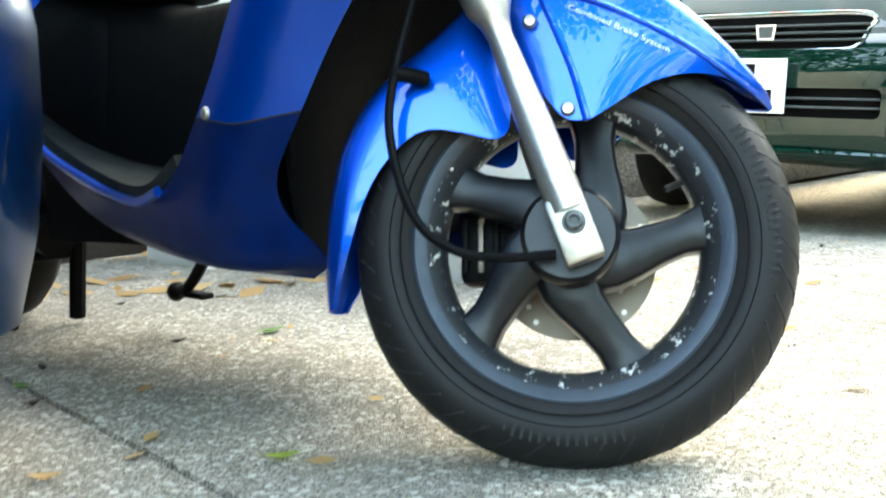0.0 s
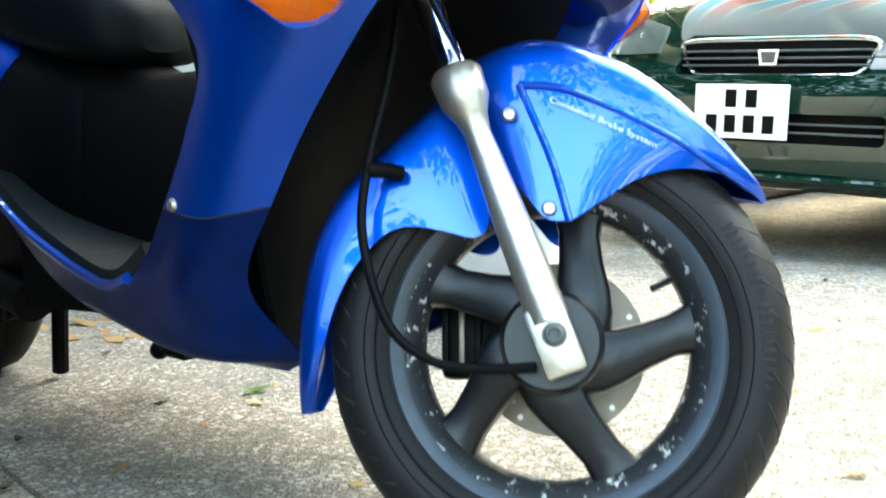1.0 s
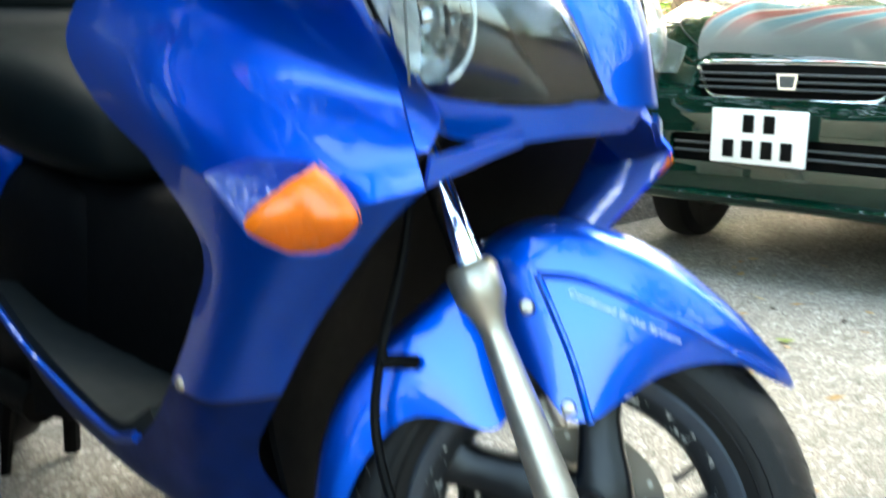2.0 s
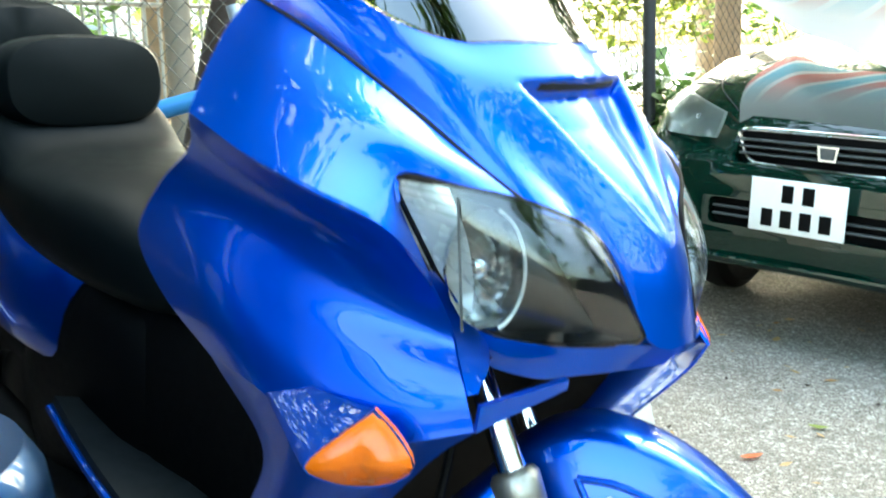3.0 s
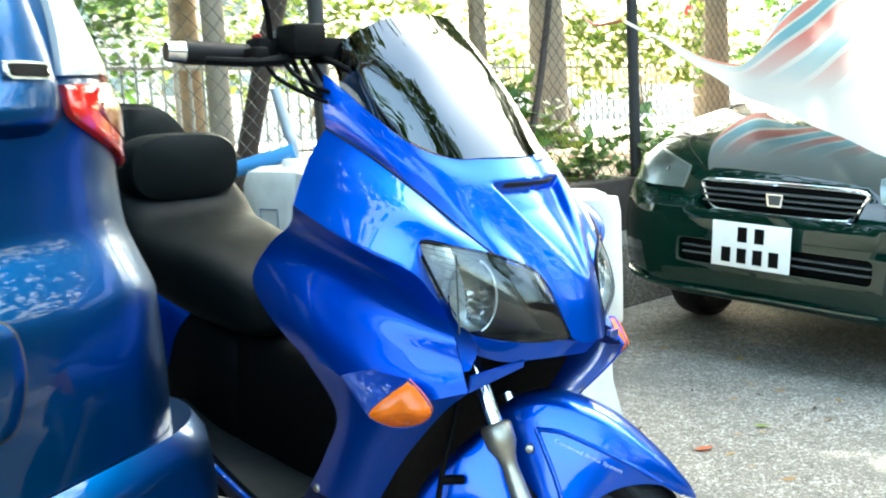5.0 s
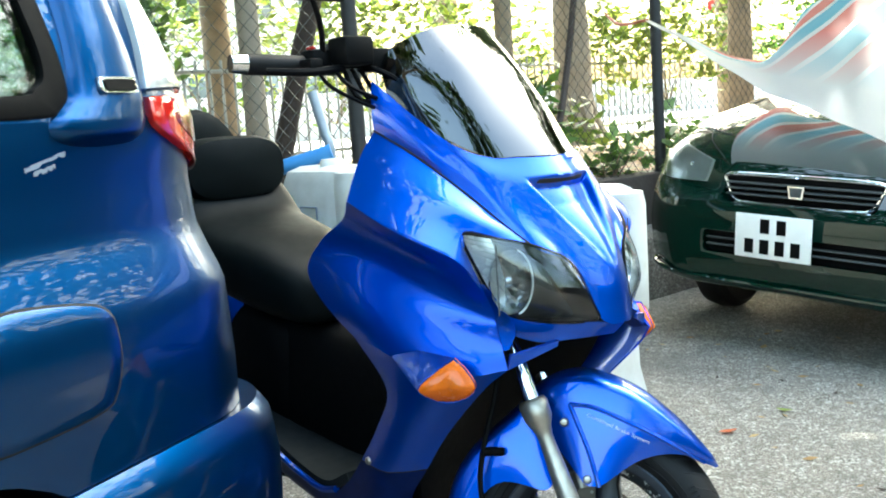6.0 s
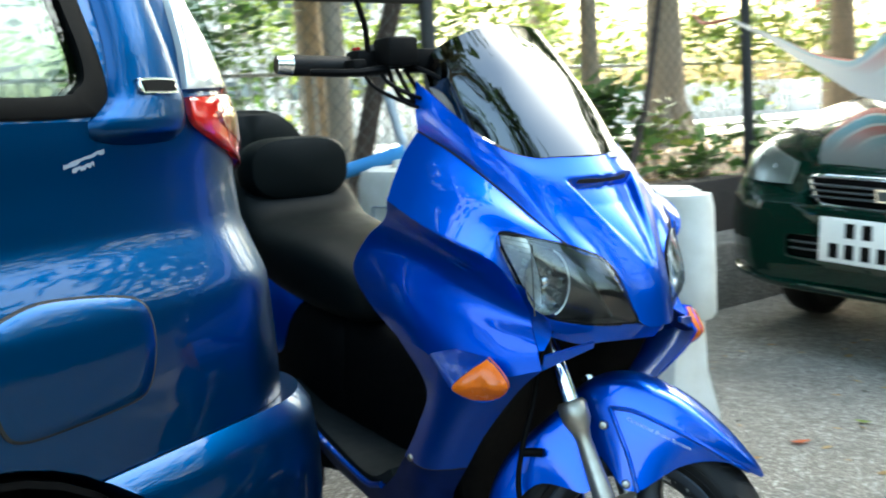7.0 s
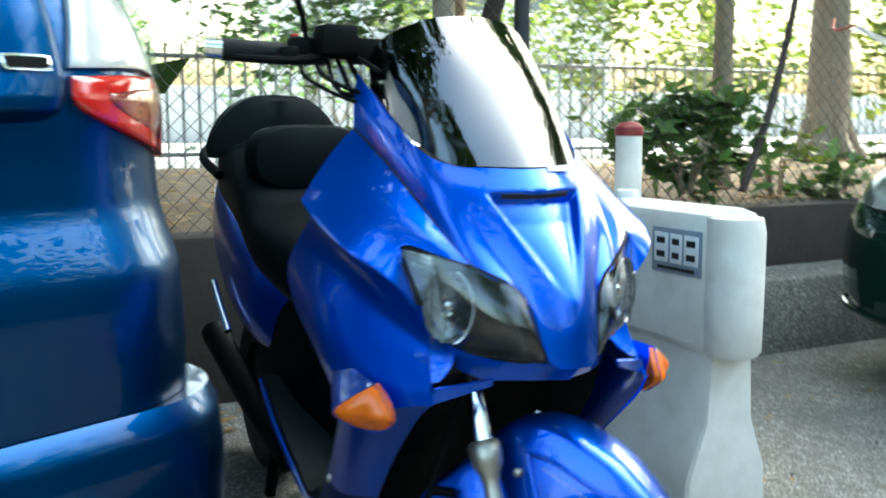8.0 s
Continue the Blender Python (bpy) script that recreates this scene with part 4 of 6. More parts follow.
# valve
bm = bmesh.new()
tube(bm, [(0.135, -0.01, 0.075), (0.11, -0.025, 0.062)], 0.004, 4, 8)
fpart("valve", bm, RUBBER, wheel)

FDX = -0.365
for sgn, nm in ((-1, "near"), (1, "far")):
    y = -0.128 if sgn < 0 else 0.128
    bm = bmesh.new()
    rings = []
    n = Vector((1, 0, 0.365)).normalized()
    for h, r in ((0.02, 0.0215), (0.05, 0.0215), (0.12, 0.0195), (0.19, 0.016), (0.222, 0.0145), (0.238, 0.018), (0.256, 0.027), (0.285, 0.029), (0.292, 0.024)):
        c = Vector((0.007 + FDX * h, y, h))
        rings.append([c + n * r * math.cos(a) + Vector((0, 1, 0)) * r * math.sin(a) for a in np.linspace(0, 2 * math.pi, 20, endpoint=False)])
    loft(bm, rings)
    leg = fpart("fork_leg", bm, ALLOY, None, "scuffed silver alloy fork leg")
    bm = bmesh.new()
    c = Vector((0.005, y - 0.003 * sgn, 0.0))
    box(bm, (0, 0, 0), (0.044, 0.034, 0.075), 0.005, Matrix.Translation(c) @ Matrix.Rotation(-radians(20), 4, "Y"))
    fpart("axle_clamp", bm, ALLOY, leg)
    bm = bmesh.new()
    lathe(bm, [(0.0, -0.004), (0.005, -0.004), (0.006, -0.009), (0.008, -0.009), (0.0095, -0.006), (0.0095, 0.0), (0.013, 0.0), (0.013, 0.004)], "Y", 16)
    if sgn > 0:
        bmesh.ops.scale(bm, vec=(1, -1, 1), verts=bm.verts)
    bmesh.ops.translate(bm, vec=(0.005, y + 0.018 * sgn, 0.005), verts=bm.verts)
    fpart("axle_bolt", bm, GREY_PLASTIC, leg)
    bm = bmesh.new()
    tube(bm, [(0.007 + FDX * 0.29, y, 0.29), (0.007 + FDX * 0.62, y, 0.62)], 0.0165, 4, 16)
    fpart("fork_tube", bm, CHROME, leg, "chromed fork tube")
bm = bmesh.new()
tube(bm, [(0.0, -0.14, 0.0), (0.0, 0.14, 0.0)], 0.014, 4, 14)
fpart("axle", bm, STEEL)
bm = bmesh.new()
box(bm, (-0.21, 0, 0.6), (0.06, 0.32, 0.05), 0.012, None)
fpart("fork_yoke", bm, BLACK_PLASTIC)

# mudguard: angle, outer radius, edge radius, half width
GUARD = [(34, 0.292, 0.286, 0.004), (38, 0.296, 0.276, 0.03), (45, 0.298, 0.262, 0.052), (53, 0.304, 0.236, 0.07), (61, 0.312, 0.203, 0.082), (70, 0.325, 0.160, 0.092), (79, 0.338, 0.134, 0.098), (90, 0.353, 0.131, 0.1),
         (97, 0.354, 0.15, 0.098), (104, 0.346, 0.192, 0.09), (111, 0.332, 0.25, 0.075)]
GUARD_R = [(106, 0.335, 0.20, 0.06), (112, 0.325, 0.175, 0.066), (119, 0.312, 0.145, 0.072), (127, 0.306, 0.147, 0.076), (134, 0.306, 0.175, 0.076), (143, 0.308, 0.216, 0.074), (156, 0.306, 0.235, 0.072), (168, 0.300, 0.246, 0.07), (179, 0.298, 0.256, 0.066), (188, 0.302, 0.272, 0.055), (195, 0.308, 0.292, 0.03)]


def guard_mesh(rows, n):
    bm = bmesh.new()
    pts = spline([(a, r, e) for a, r, e, w in rows], n)
    ws = spline([(w, 0, 0) for a, r, e, w in rows], n)
    grid = []
    for p, w in zip(pts, ws):
        a, R, e, hw = radians(p.x), p.y, min(p.z, p.y - 0.004), max(w.x, 0.003)
        row = []
        for k in np.linspace(-1, 1, 29):
            s = abs(k)
            if s < 0.5:
                t = s / 0.5
                yy = hw * math.sin(t * math.pi / 2) * 0.94
                rr = R - 0.32 * hw * (1 - math.cos(t * math.pi / 2))
            else:
                t = (s - 0.5) / 0.5
                r0 = R - 0.32 * hw
                rr = r0 + (e - r0) * t
                yy = hw * (0.94 + 0.06 * math.sin(min(1, t * 2) * math.pi / 2))
            row.append(Vector((rr * math.cos(a), math.copysign(yy, k), rr * math.sin(a))))
        grid.append(row)
    sheet(bm, grid, 0.003, inward=(0, 0, 0))
    return bm


guard = fpart("front_mudguard", guard_mesh(GUARD, 40), BLUE, None, "glossy blue front mudguard", sharp=60)
fpart("rear_mudguard", guard_mesh(GUARD_R, 36), BLUE, None, "glossy blue rear half of the mudguard", sharp=60)
cu = bpy.data.curves.new("lettering", "FONT")
cu.body = "Combined Brake System"
cu.size, cu.extrude = 0.0088, 0.0002
tmp = new("lettering", cu)
bpy.context.view_layer.update()
me = bpy.data.meshes.new_from_object(tmp.evaluated_get(bpy.context.evaluated_depsgraph_get()))
bpy.data.objects.remove(tmp)
bm = bmesh.new()
bm.from_mesh(me)
wide = max(v.co.x for v in bm.verts)
for v in bm.verts:
    k = v.co.x / wide
    a0 = Vector((0.001, 0, 0.2605)).lerp(Vector((0.115, 0, 0.2085)), k)
    up = Vector((0.35, 0, 0.94))
    p = a0 + up * v.co.y
    v.co = Vector((p.x, -0.103 + 0.0175 * k * k - v.co.z, p.z))
bm.normal_update()
fpart("lettering", bm, WHITE_MARK, guard, "small white lettering")
# rib and line on the near side of the mudguard
bm = bmesh.new()
tube(bm, [(0.0215, -0.1025, 0.128), (0.005, -0.1025, 0.19), (-0.018, -0.1015, 0.25), (-0.031, -0.0985, 0.282)], 0.0042, 18, 8)
fpart("pressed_rib", bm, BLUE, guard)
bm = bmesh.new()
tube(bm, [(-0.031, -0.0985, 0.282), (0.015, -0.1, 0.276), (0.065, -0.095, 0.255), (0.13, -0.08, 0.223), (0.19, -0.0525, 0.187), (0.217, -0.0325, 0.172)], 0.0042, 30, 8)
fpart("pressed_rib", bm, BLUE, guard)
for c in ((-0.042, -0.103, 0.248), (0.0, -0.104, 0.142)):
    bm = bmesh.new()
    lathe(bm, [(0.0, -0.004), (0.006, -0.003), (0.0085, 0.0), (0.0085, 0.004)], "Y", 14)
    bmesh.ops.translate(bm, vec=c, verts=bm.verts)
    fpart("screw", bm, ALLOY, guard, "round-headed silver screw")
bm = bmesh.new()
tube(bm, [(-0.16, -0.105, 0.42), (-0.175, -0.108, 0.298), (-0.197, -0.11, 0.2), (-0.203, -0.11, 0.116), (-0.174, -0.112, 0.021), (-0.125, -0.115, -0.02), (-0.07, -0.12, -0.029), (-0.015, -0.125, -0.027)], 0.0055, 40, 8)
sp = fpart("speedometer_cable", bm, BLACK_PLASTIC, None, "black rubber speedometer cable")
bm = bmesh.new()
tube(bm, [(-0.2, -0.11, 0.19), (-0.185, -0.1, 0.191), (-0.165, -0.085, 0.19)], 0.009, 6, 10)
fpart("cable_clamp", bm, BLACK_PLASTIC, sp)
bm = bmesh.new()
lathe(bm, [(0.0, -0.1), (0.05, -0.1), (0.056, -0.09), (0.056, -0.05), (0.0, -0.05)], "Y", 40)
fpart("speedometer_drive", bm, WHEEL_GREY)

SCRAPE = material("scraped_paint", (0.2, 0.24, 0.3), rough=0.6, spots=0.9, scale=120, second=(0.05, 0.12, 0.25))
# ---- van ----
VD = radians(13)
VAN = Matrix.Translation((0, 0, GZ)) @ Matrix(((math.cos(VD), math.sin(VD), 0), (-math.sin(VD), math.cos(VD), 0), (0, 0, 1))).to_4x4()
van = thing("van", VAN, "dark metallic blue people carrier parked beside the scooter", "van")
# in the van's axes x is outward from its near side, y is towards its tail
TAIL, XC = 1.085, -1.46
VLEVEL = [(0.2, -0.64, 0.2), (0.3, -0.605, 0.2), (0.42, -0.58, 0.21), (0.52, -0.572, 0.22), (0.6, -0.585, 0.22), (0.62, -0.6, 0.22), (0.6285, -0.608, 0.23),
          (0.63, -0.614, 0.25), (0.72, -0.613, 0.25), (0.80, -0.612, 0.26), (0.86, -0.616, 0.26), (0.91, -0.632, 0.28), (0.96, -0.65, 0.29), (1.04, -0.652, 0.3), (1.1, -0.648, 0.3), (1.14, -0.648, 0.3),
          (1.25, -0.668, 0.3), (1.45, -0.72, 0.28), (1.65, -0.8, 0.26), (1.74, -0.88, 0.24), (1.78, -1.05, 0.2)]


def van_level(z):
    zs = [v[0] for v in VLEVEL]
    return float(np.interp(z, zs, [v[1] for v in VLEVEL])), float(np.interp(z, zs, [v[2] for v in VLEVEL])), TAIL - 0.28 * smooth01(z, 1.1, 1.9) - (0.012 if z > 0.6287 else -0.02)


def van_point(s, z, out=0.0):
    """A point of the van's skin: s runs along the near side and on round the tail corner."""
    x0, r, tail = van_level(z)
    s0 = tail - r
    if s <= s0:
        return Vector((x0 + out, s, z))
    a = min((s - s0) / r, math.pi / 2)
    if (s - s0) / r <= math.pi / 2:
        return Vector((x0 - r + (r + out) * math.cos(a), s0 + (r + out) * math.sin(a), z))
    return Vector((x0 - r - (s - s0 - r * math.pi / 2), tail + out, z))


def van_ring(z, grow=0.0, front=-3.0):
    x0, r, tail = van_level(z)
    ss = list(np.linspace(front, tail - r, 24)) + list(np.linspace(tail - r, tail - r + r * math.pi / 2, 16))[1:]
    pts = [van_point(s, z, grow) for s in ss]
    return pts + [Vector((2 * XC - p.x, p.y, z)) for p in pts[::-1]]


def carve(ob, cutter):
    """Takes the cutter's volume out of a mesh object."""
    me = bpy.data.meshes.new("cutter")
    bmesh.ops.recalc_face_normals(cutter, faces=cutter.faces)
    cutter.to_mesh(me)
    cutter.free()
    c = new("cutter", me)
    c.matrix_world = ob.matrix_world.copy()
    if ob.parent:
        c.parent = ob.parent
        c.matrix_world = ob.parent.matrix_world.copy()
    mod = ob.modifiers.new("cut", "BOOLEAN")
    mod.operation, mod.object, mod.solver = "DIFFERENCE", c, "EXACT"
    bpy.context.view_layer.update()
    made = bpy.data.meshes.new_from_object(ob.evaluated_get(bpy.context.evaluated_depsgraph_get()))
    ob.modifiers.remove(mod)
    ob.data = made
    bpy.data.objects.remove(c)
    return ob


def levels(z0, z1, n):
    return [z0 + (z1 - z0) * k / (n - 1) for k in range(n)]


ARCH = (0.27, 0.30, 0.405)
bm = bmesh.new()
loft(bm, [van_ring(z) for z in levels(0.63, 1.14, 26)])
vbody = part("body", bm, VAN_BLUE, van, sharp=40)
bm = bmesh.new()
loft(bm, [van_ring(z) for z in levels(0.2, 0.6285, 17)])
vbump = part("rear_bumper", bm, VAN_BLUE, van, sharp=40)
for ob in (vbody, vbump):
    cut = bmesh.new()
    lathe(cut, [(0.0, -0.9), (ARCH[2], -0.9), (ARCH[2], -0.4), (0.0, -0.4)], "X", 48)
    bmesh.ops.translate(cut, vec=(0, ARCH[0], ARCH[1]), verts=cut.verts)
    bmesh.ops.remove_doubles(cut, verts=cut.verts, dist=0.0001)
    carve(ob, cut)
bm = bmesh.new()
lathe(bm, [(0.36, -0.88), (0.39, -0.88), (0.39, -0.62), (0.38, -0.62)], "X", 40)
bmesh.ops.translate(bm, vec=(0, ARCH[0], ARCH[1]), verts=bm.verts)
part("wheel_arch_liner", bm, BLACK_PLASTIC, van)
bm = bmesh.new()
lathe(bm, [(0.19, -0.81), (0.25, -0.82), (0.3, -0.79), (0.31, -0.72), (0.3, -0.66), (0.25, -0.63), (0.19, -0.645)], "X", 48, True)
bmesh.ops.translate(bm, vec=(0, ARCH[0], 0.31), verts=bm.verts)
vw = part("wheel", bm, RUBBER, van, "black road tyre in a dark wheel arch")
bm = bmesh.new()
lathe(bm, [(0.0, -0.66), (0.06, -0.655), (0.17, -0.68), (0.195, -0.65), (0.195, -0.8), (0.0, -0.8)], "X", 36)
bmesh.ops.translate(bm, vec=(0, ARCH[0], 0.31), verts=bm.verts)
part("rim", bm, WHEEL_GREY, vw)
# upper body in body colour, hollow, with window openings cut through
bm = bmesh.new()
loft(bm, [van_ring(z) for z in levels(1.138, 1.78, 18)])
vtop = part("upper_body", bm, VAN_BLUE, van, sharp=40)
WIN = [(-0.9, 1.155), (0.3, 1.145), (0.56, 1.145), (0.605, 1.155), (0.63, 1.19), (0.62, 1.3), (0.6, 1.45), (0.575, 1.54), (0.5, 1.58), (0.2, 1.6), (-0.9, 1.6)]
cut = bmesh.new()
loft(cut, [van_ring(z, -0.05, -2.9) for z in levels(1.16, 1.71, 8)])
carve(vtop, cut)
cut = bmesh.new()
wl = [(-0.15 + (s + 0.15) * 0.985, 1.37 + (z - 1.37) * 0.955) for s, z in WIN]
loft(cut, [[Vector((x, s, z)) for s, z in wl] for x in (-0.45, -2.5)])
carve(vtop, cut)
cut = bmesh.new()
box(cut, (XC, 1.0, 1.42), (1.32, 0.8, 0.46), 0.03, None)
carve(vtop, cut)
bm = bmesh.new()
sheet(bm, [[Vector((XC + 0.67 * k, van_level(z)[2] - 0.02, z)) for k in (-1, -0.5, 0, 0.5, 1)] for z in levels(1.18, 1.66, 6)], 0.004)
part("rear_glass", bm, VAN_GLASS, van, "tinted rear window glass")
bm = bmesh.new()
box(bm, (XC, -0.9, 1.1665), (1.5, 3.4, 0.01), 0.002, None)
part("cabin_trim", bm, BLACK_PLASTIC, van, "dark cabin trim behind the windows")
for y in (-0.95, 0.05):
    for x in (-1.85, -1.1):
        bm = bmesh.new()
        box(bm, (x, y, 1.25), (0.42, 0.13, 0.24), 0.05, None, 3)
        box(bm, (x, y, 1.43), (0.24, 0.09, 0.14), 0.04, None, 3)
        part("seat_back", bm, GREY_PLASTIC, van, "grey cloth seat back with headrest")


def side_patch(name, outline, out, mat, thick=0.01, parent=None, label="", inset=0.0):
    """A panel laid on the van's skin: outline of (s, z), filled by rows."""
    bm = bmesh.new()
    cs, cz = sum(p[0] for p in outline) / len(outline), sum(p[1] for p in outline) / len(outline)
    loop = spline([(p[0], p[1], 0) for p in outline] + [(outline[0][0], outline[0][1], 0)], 64)[:-1]
    rings = []
    for f, o in ((1.0, out - thick), (1.0, out), (0.97, out + 0.002), (0.8, out + 0.002), (0.6, out + 0.002), (0.4, out + 0.002), (0.2, out + 0.002), (0.02, out + 0.002)):
        rings.append([van_point(cs + (p.x - cs) * f, cz + (p.y - cz) * f, o) for p in loop])
    loft(bm, rings)
    return part(name, bm, mat, parent or van, label, sharp=60)


def window_ring(name, outline, out, mat, inner, label):
    """A rubber surround laid round an opening in the van's side."""
    bm = bmesh.new()
    cs, cz = -0.15, 1.37
    loop = spline([(p[0], p[1], 0) for p in outline] + [(outline[0][0], outline[0][1], 0)], 90)[:-1]
    rings = []
    for f, o in ((0.0, -0.008), (0.0, out), (0.15, out + 0.003), (1.0, out), (1.0, -0.03)):
        rings.append([van_point(cs + (p.x - cs) * (1 - f * inner[0]), cz + (p.y - cz) * (1 - f * inner[1]), o) for p in loop])
    loft(bm, rings, False)
    return part(name, bm, mat, van, label, sharp=60)


frame_w = window_ring("side_window", WIN, 0.003, BLACK_PLASTIC, (0.045, 0.14), "tinted side window with a black rubber surround")
side_patch("pane", [(-0.15 + (s + 0.15) * 0.97, 1.37 + (z - 1.37) * 0.9) for s, z in WIN], -0.006, VAN_GLASS, 0.004, frame_w)
# swollen foot of the rear pillar with its badge
bm = bmesh.new()
FOOT = [(1.1, 0.65, 0.71), (1.106, 0.608, 0.75), (1.118, 0.583, 0.77), (1.138, 0.58, 0.78), (1.158, 0.605, 0.783), (1.185, 0.63, 0.783), (1.26, 0.643, 0.772), (1.4, 0.645, 0.748), (1.55, 0.66, 0.71)]
fr_ = spline([(z, a, b) for z, a, b in FOOT], 40)
rows = []
for p in fr_:
    low = smooth01(p.x, 1.094, 1.124)
    rows.append([van_point(p.y + (p.z - p.y) * k, p.x, -0.004 + 0.028 * low * math.sin(math.pi * k) ** 0.35 if 0 < k < 1 else -0.004) for k in np.linspace(0, 1, 17)])
sheet(bm, rows)
part("pillar_foot", bm, VAN_BLUE, van, sharp=70)
bd = side_patch("badge", [(0.677, 1.178), (0.742, 1.178), (0.747, 1.183), (0.747, 1.197), (0.742, 1.202), (0.677, 1.202), (0.672, 1.197), (0.672, 1.183)], 0.027, CHROME, 0.004, label="small chrome-framed badge")
side_patch("badge_face", [(0.680, 1.182), (0.739, 1.182), (0.742, 1.190), (0.739, 1.198), (0.680, 1.198), (0.677, 1.190)], 0.0295, BLACK_PLASTIC, 0.002, bd)
# tail lamp that wraps the corner: red below, clear above
tl = side_patch("tail_lamp", [(0.788, 1.173), (0.790, 1.133), (0.840, 1.103), (0.940, 1.068), (1.050, 1.043), (1.120, 1.048), (1.135, 1.108), (1.125, 1.173), (0.950, 1.180)], 0.012, RED_LENS, 0.02, label="tail lamp with red lower and clear upper lens")
side_patch("inner_lens", [(0.850, 1.148), (0.860, 1.128), (0.940, 1.096), (1.020, 1.078), (1.050, 1.103), (1.040, 1.153), (0.950, 1.158)], 0.0135, material("dark_red_lens", (0.16, 0.02, 0.015), rough=0.15, coat=1.0, spots=0.8, scale=120, second=(0.3, 0.1, 0.08)), 0.006, tl, "darker ribbed inner lens")
side_patch("clear_lens", [(0.787, 1.186), (0.950, 1.192), (1.120, 1.186), (1.09, 1.3), (1.04, 1.45), (0.98, 1.55), (0.9, 1.55), (0.83, 1.4), (0.8, 1.25)], 0.012, CLEAR_LENS, 0.02, tl, "clear plastic upper lens")
# fuel flap: a raised gap line and the flap
FLAP = [(0.365, 0.885), (0.45, 0.9), (0.58, 0.885), (0.625, 0.86), (0.632, 0.8), (0.615, 0.745), (0.58, 0.725), (0.45, 0.72), (0.38, 0.725), (0.355, 0.75), (0.345, 0.81), (0.35, 0.865)]
fl = side_patch("fuel_flap", FLAP, 0.0025, SHADE_GAP, 0.004)
cs = sum(p[0] for p in FLAP) / len(FLAP)
side_patch("flap_face", [(cs + (s - cs) * 0.99, 0.81 + (z - 0.81) * 0.983) for s, z in FLAP], 0.003, VAN_BLUE, 0.004, fl)
for (s0, z0, s1, z1) in ((0.53, 1.074, 0.605, 1.094), (0.545, 1.068, 0.585, 1.077)):
    bm = bmesh.new()
    n = 12
    rnd = random.Random(int(s0 * 1000))
    top = [(s0 + (s1 - s0) * k / n, z0 + (z1 - z0) * k / n + 0.004 + 0.002 * rnd.random()) for k in range(n + 1)]
    bot = [(s, z - 0.004 - 0.004 * rnd.random()) for s, z in top]
    sheet(bm, [[van_point(s, z, 0.0015) for s, z in row] for row in (top, bot)])
    part("paint_scrape", bm, SCRAPE, vbody)

# ---- green car ----
CAR = Matrix.Translation((0.96, 3.74, 0)) @ pose(0, 0, 0, 0, 0, -127) @ pose(0, 0, 0, -3.9, 0, 0)
car = thing("car", CAR, "dark green saloon car parked nose out", "car")


def car_ring(x, half):
    pts = spline([(0, y, z if z > 0.4 else 0.4 - (0.4 - z) * 1.55) for y, z in half], 24)
    return [Vector((x, p.y, p.z)) for p in pts] + [Vector((x, -p.y, p.z)) for p in pts[::-1][1:-1]]


CARS = [
    (0.035, [(0, 0.31), (0.42, 0.31), (0.5, 0.34), (0.53, 0.42), (0.53, 0.52), (0.5, 0.59), (0.4, 0.61), (0, 0.62)]),
    (0.02, [(0, 0.295), (0.47, 0.295), (0.57, 0.33), (0.6, 0.43), (0.6, 0.54), (0.57, 0.61), (0.46, 0.635), (0, 0.64)]),
    (-0.02, [(0, 0.285), (0.52, 0.285), (0.64, 0.32), (0.68, 0.43), (0.68, 0.55), (0.64, 0.635), (0.5, 0.665), (0, 0.675)]),
    (-0.10, [(0, 0.275), (0.6, 0.275), (0.745, 0.32), (0.79, 0.44), (0.785, 0.57), (0.735, 0.69), (0.52, 0.775), (0, 0.795)]),
    (-0.25, [(0, 0.27), (0.65, 0.27), (0.8, 0.32), (0.845, 0.45), (0.84, 0.62), (0.79, 0.80), (0.58, 0.875), (0, 0.895)]),
    (-0.6, [(0, 0.27), (0.66, 0.27), (0.815, 0.32), (0.86, 0.46), (0.855, 0.67), (0.805, 0.91), (0.6, 0.985), (0, 1.005)]),
]
CARS2 = [
    (-0.95, [(0, 0.27), (0.66, 0.27), (0.82, 0.32), (0.865, 0.48), (0.86, 0.7), (0.81, 0.96), (0.6, 1.04), (0, 1.06)]),
    (-1.3, [(0, 0.27), (0.66, 0.27), (0.82, 0.32), (0.865, 0.48), (0.86, 0.7), (0.82, 0.99), (0.62, 1.08), (0, 1.1)]),
    (-1.9, [(0, 0.27), (0.66, 0.27), (0.82, 0.32), (0.86, 0.48), (0.855, 0.7), (0.80, 1.0), (0.6, 1.42), (0, 1.46)]),
    (-2.9, [(0, 0.27), (0.66, 0.27), (0.82, 0.32), (0.86, 0.48), (0.855, 0.7), (0.80, 1.0), (0.6, 1.44), (0, 1.48)]),
    (-3.6, [(0, 0.27), (0.66, 0.27), (0.82, 0.32), (0.86, 0.48), (0.855, 0.7), (0.80, 1.0), (0.6, 1.1), (0, 1.12)]),
    (-4.2, [(0, 0.3), (0.6, 0.3), (0.76, 0.35), (0.8, 0.48), (0.8, 0.7), (0.76, 0.94), (0.55, 1.0), (0, 1.02)]),
]
bm = bmesh.new()
loft(bm, [car_ring(x, h) for x, h in CARS + CARS2])
cbody = part("body", bm, GREEN, car, sharp=35)
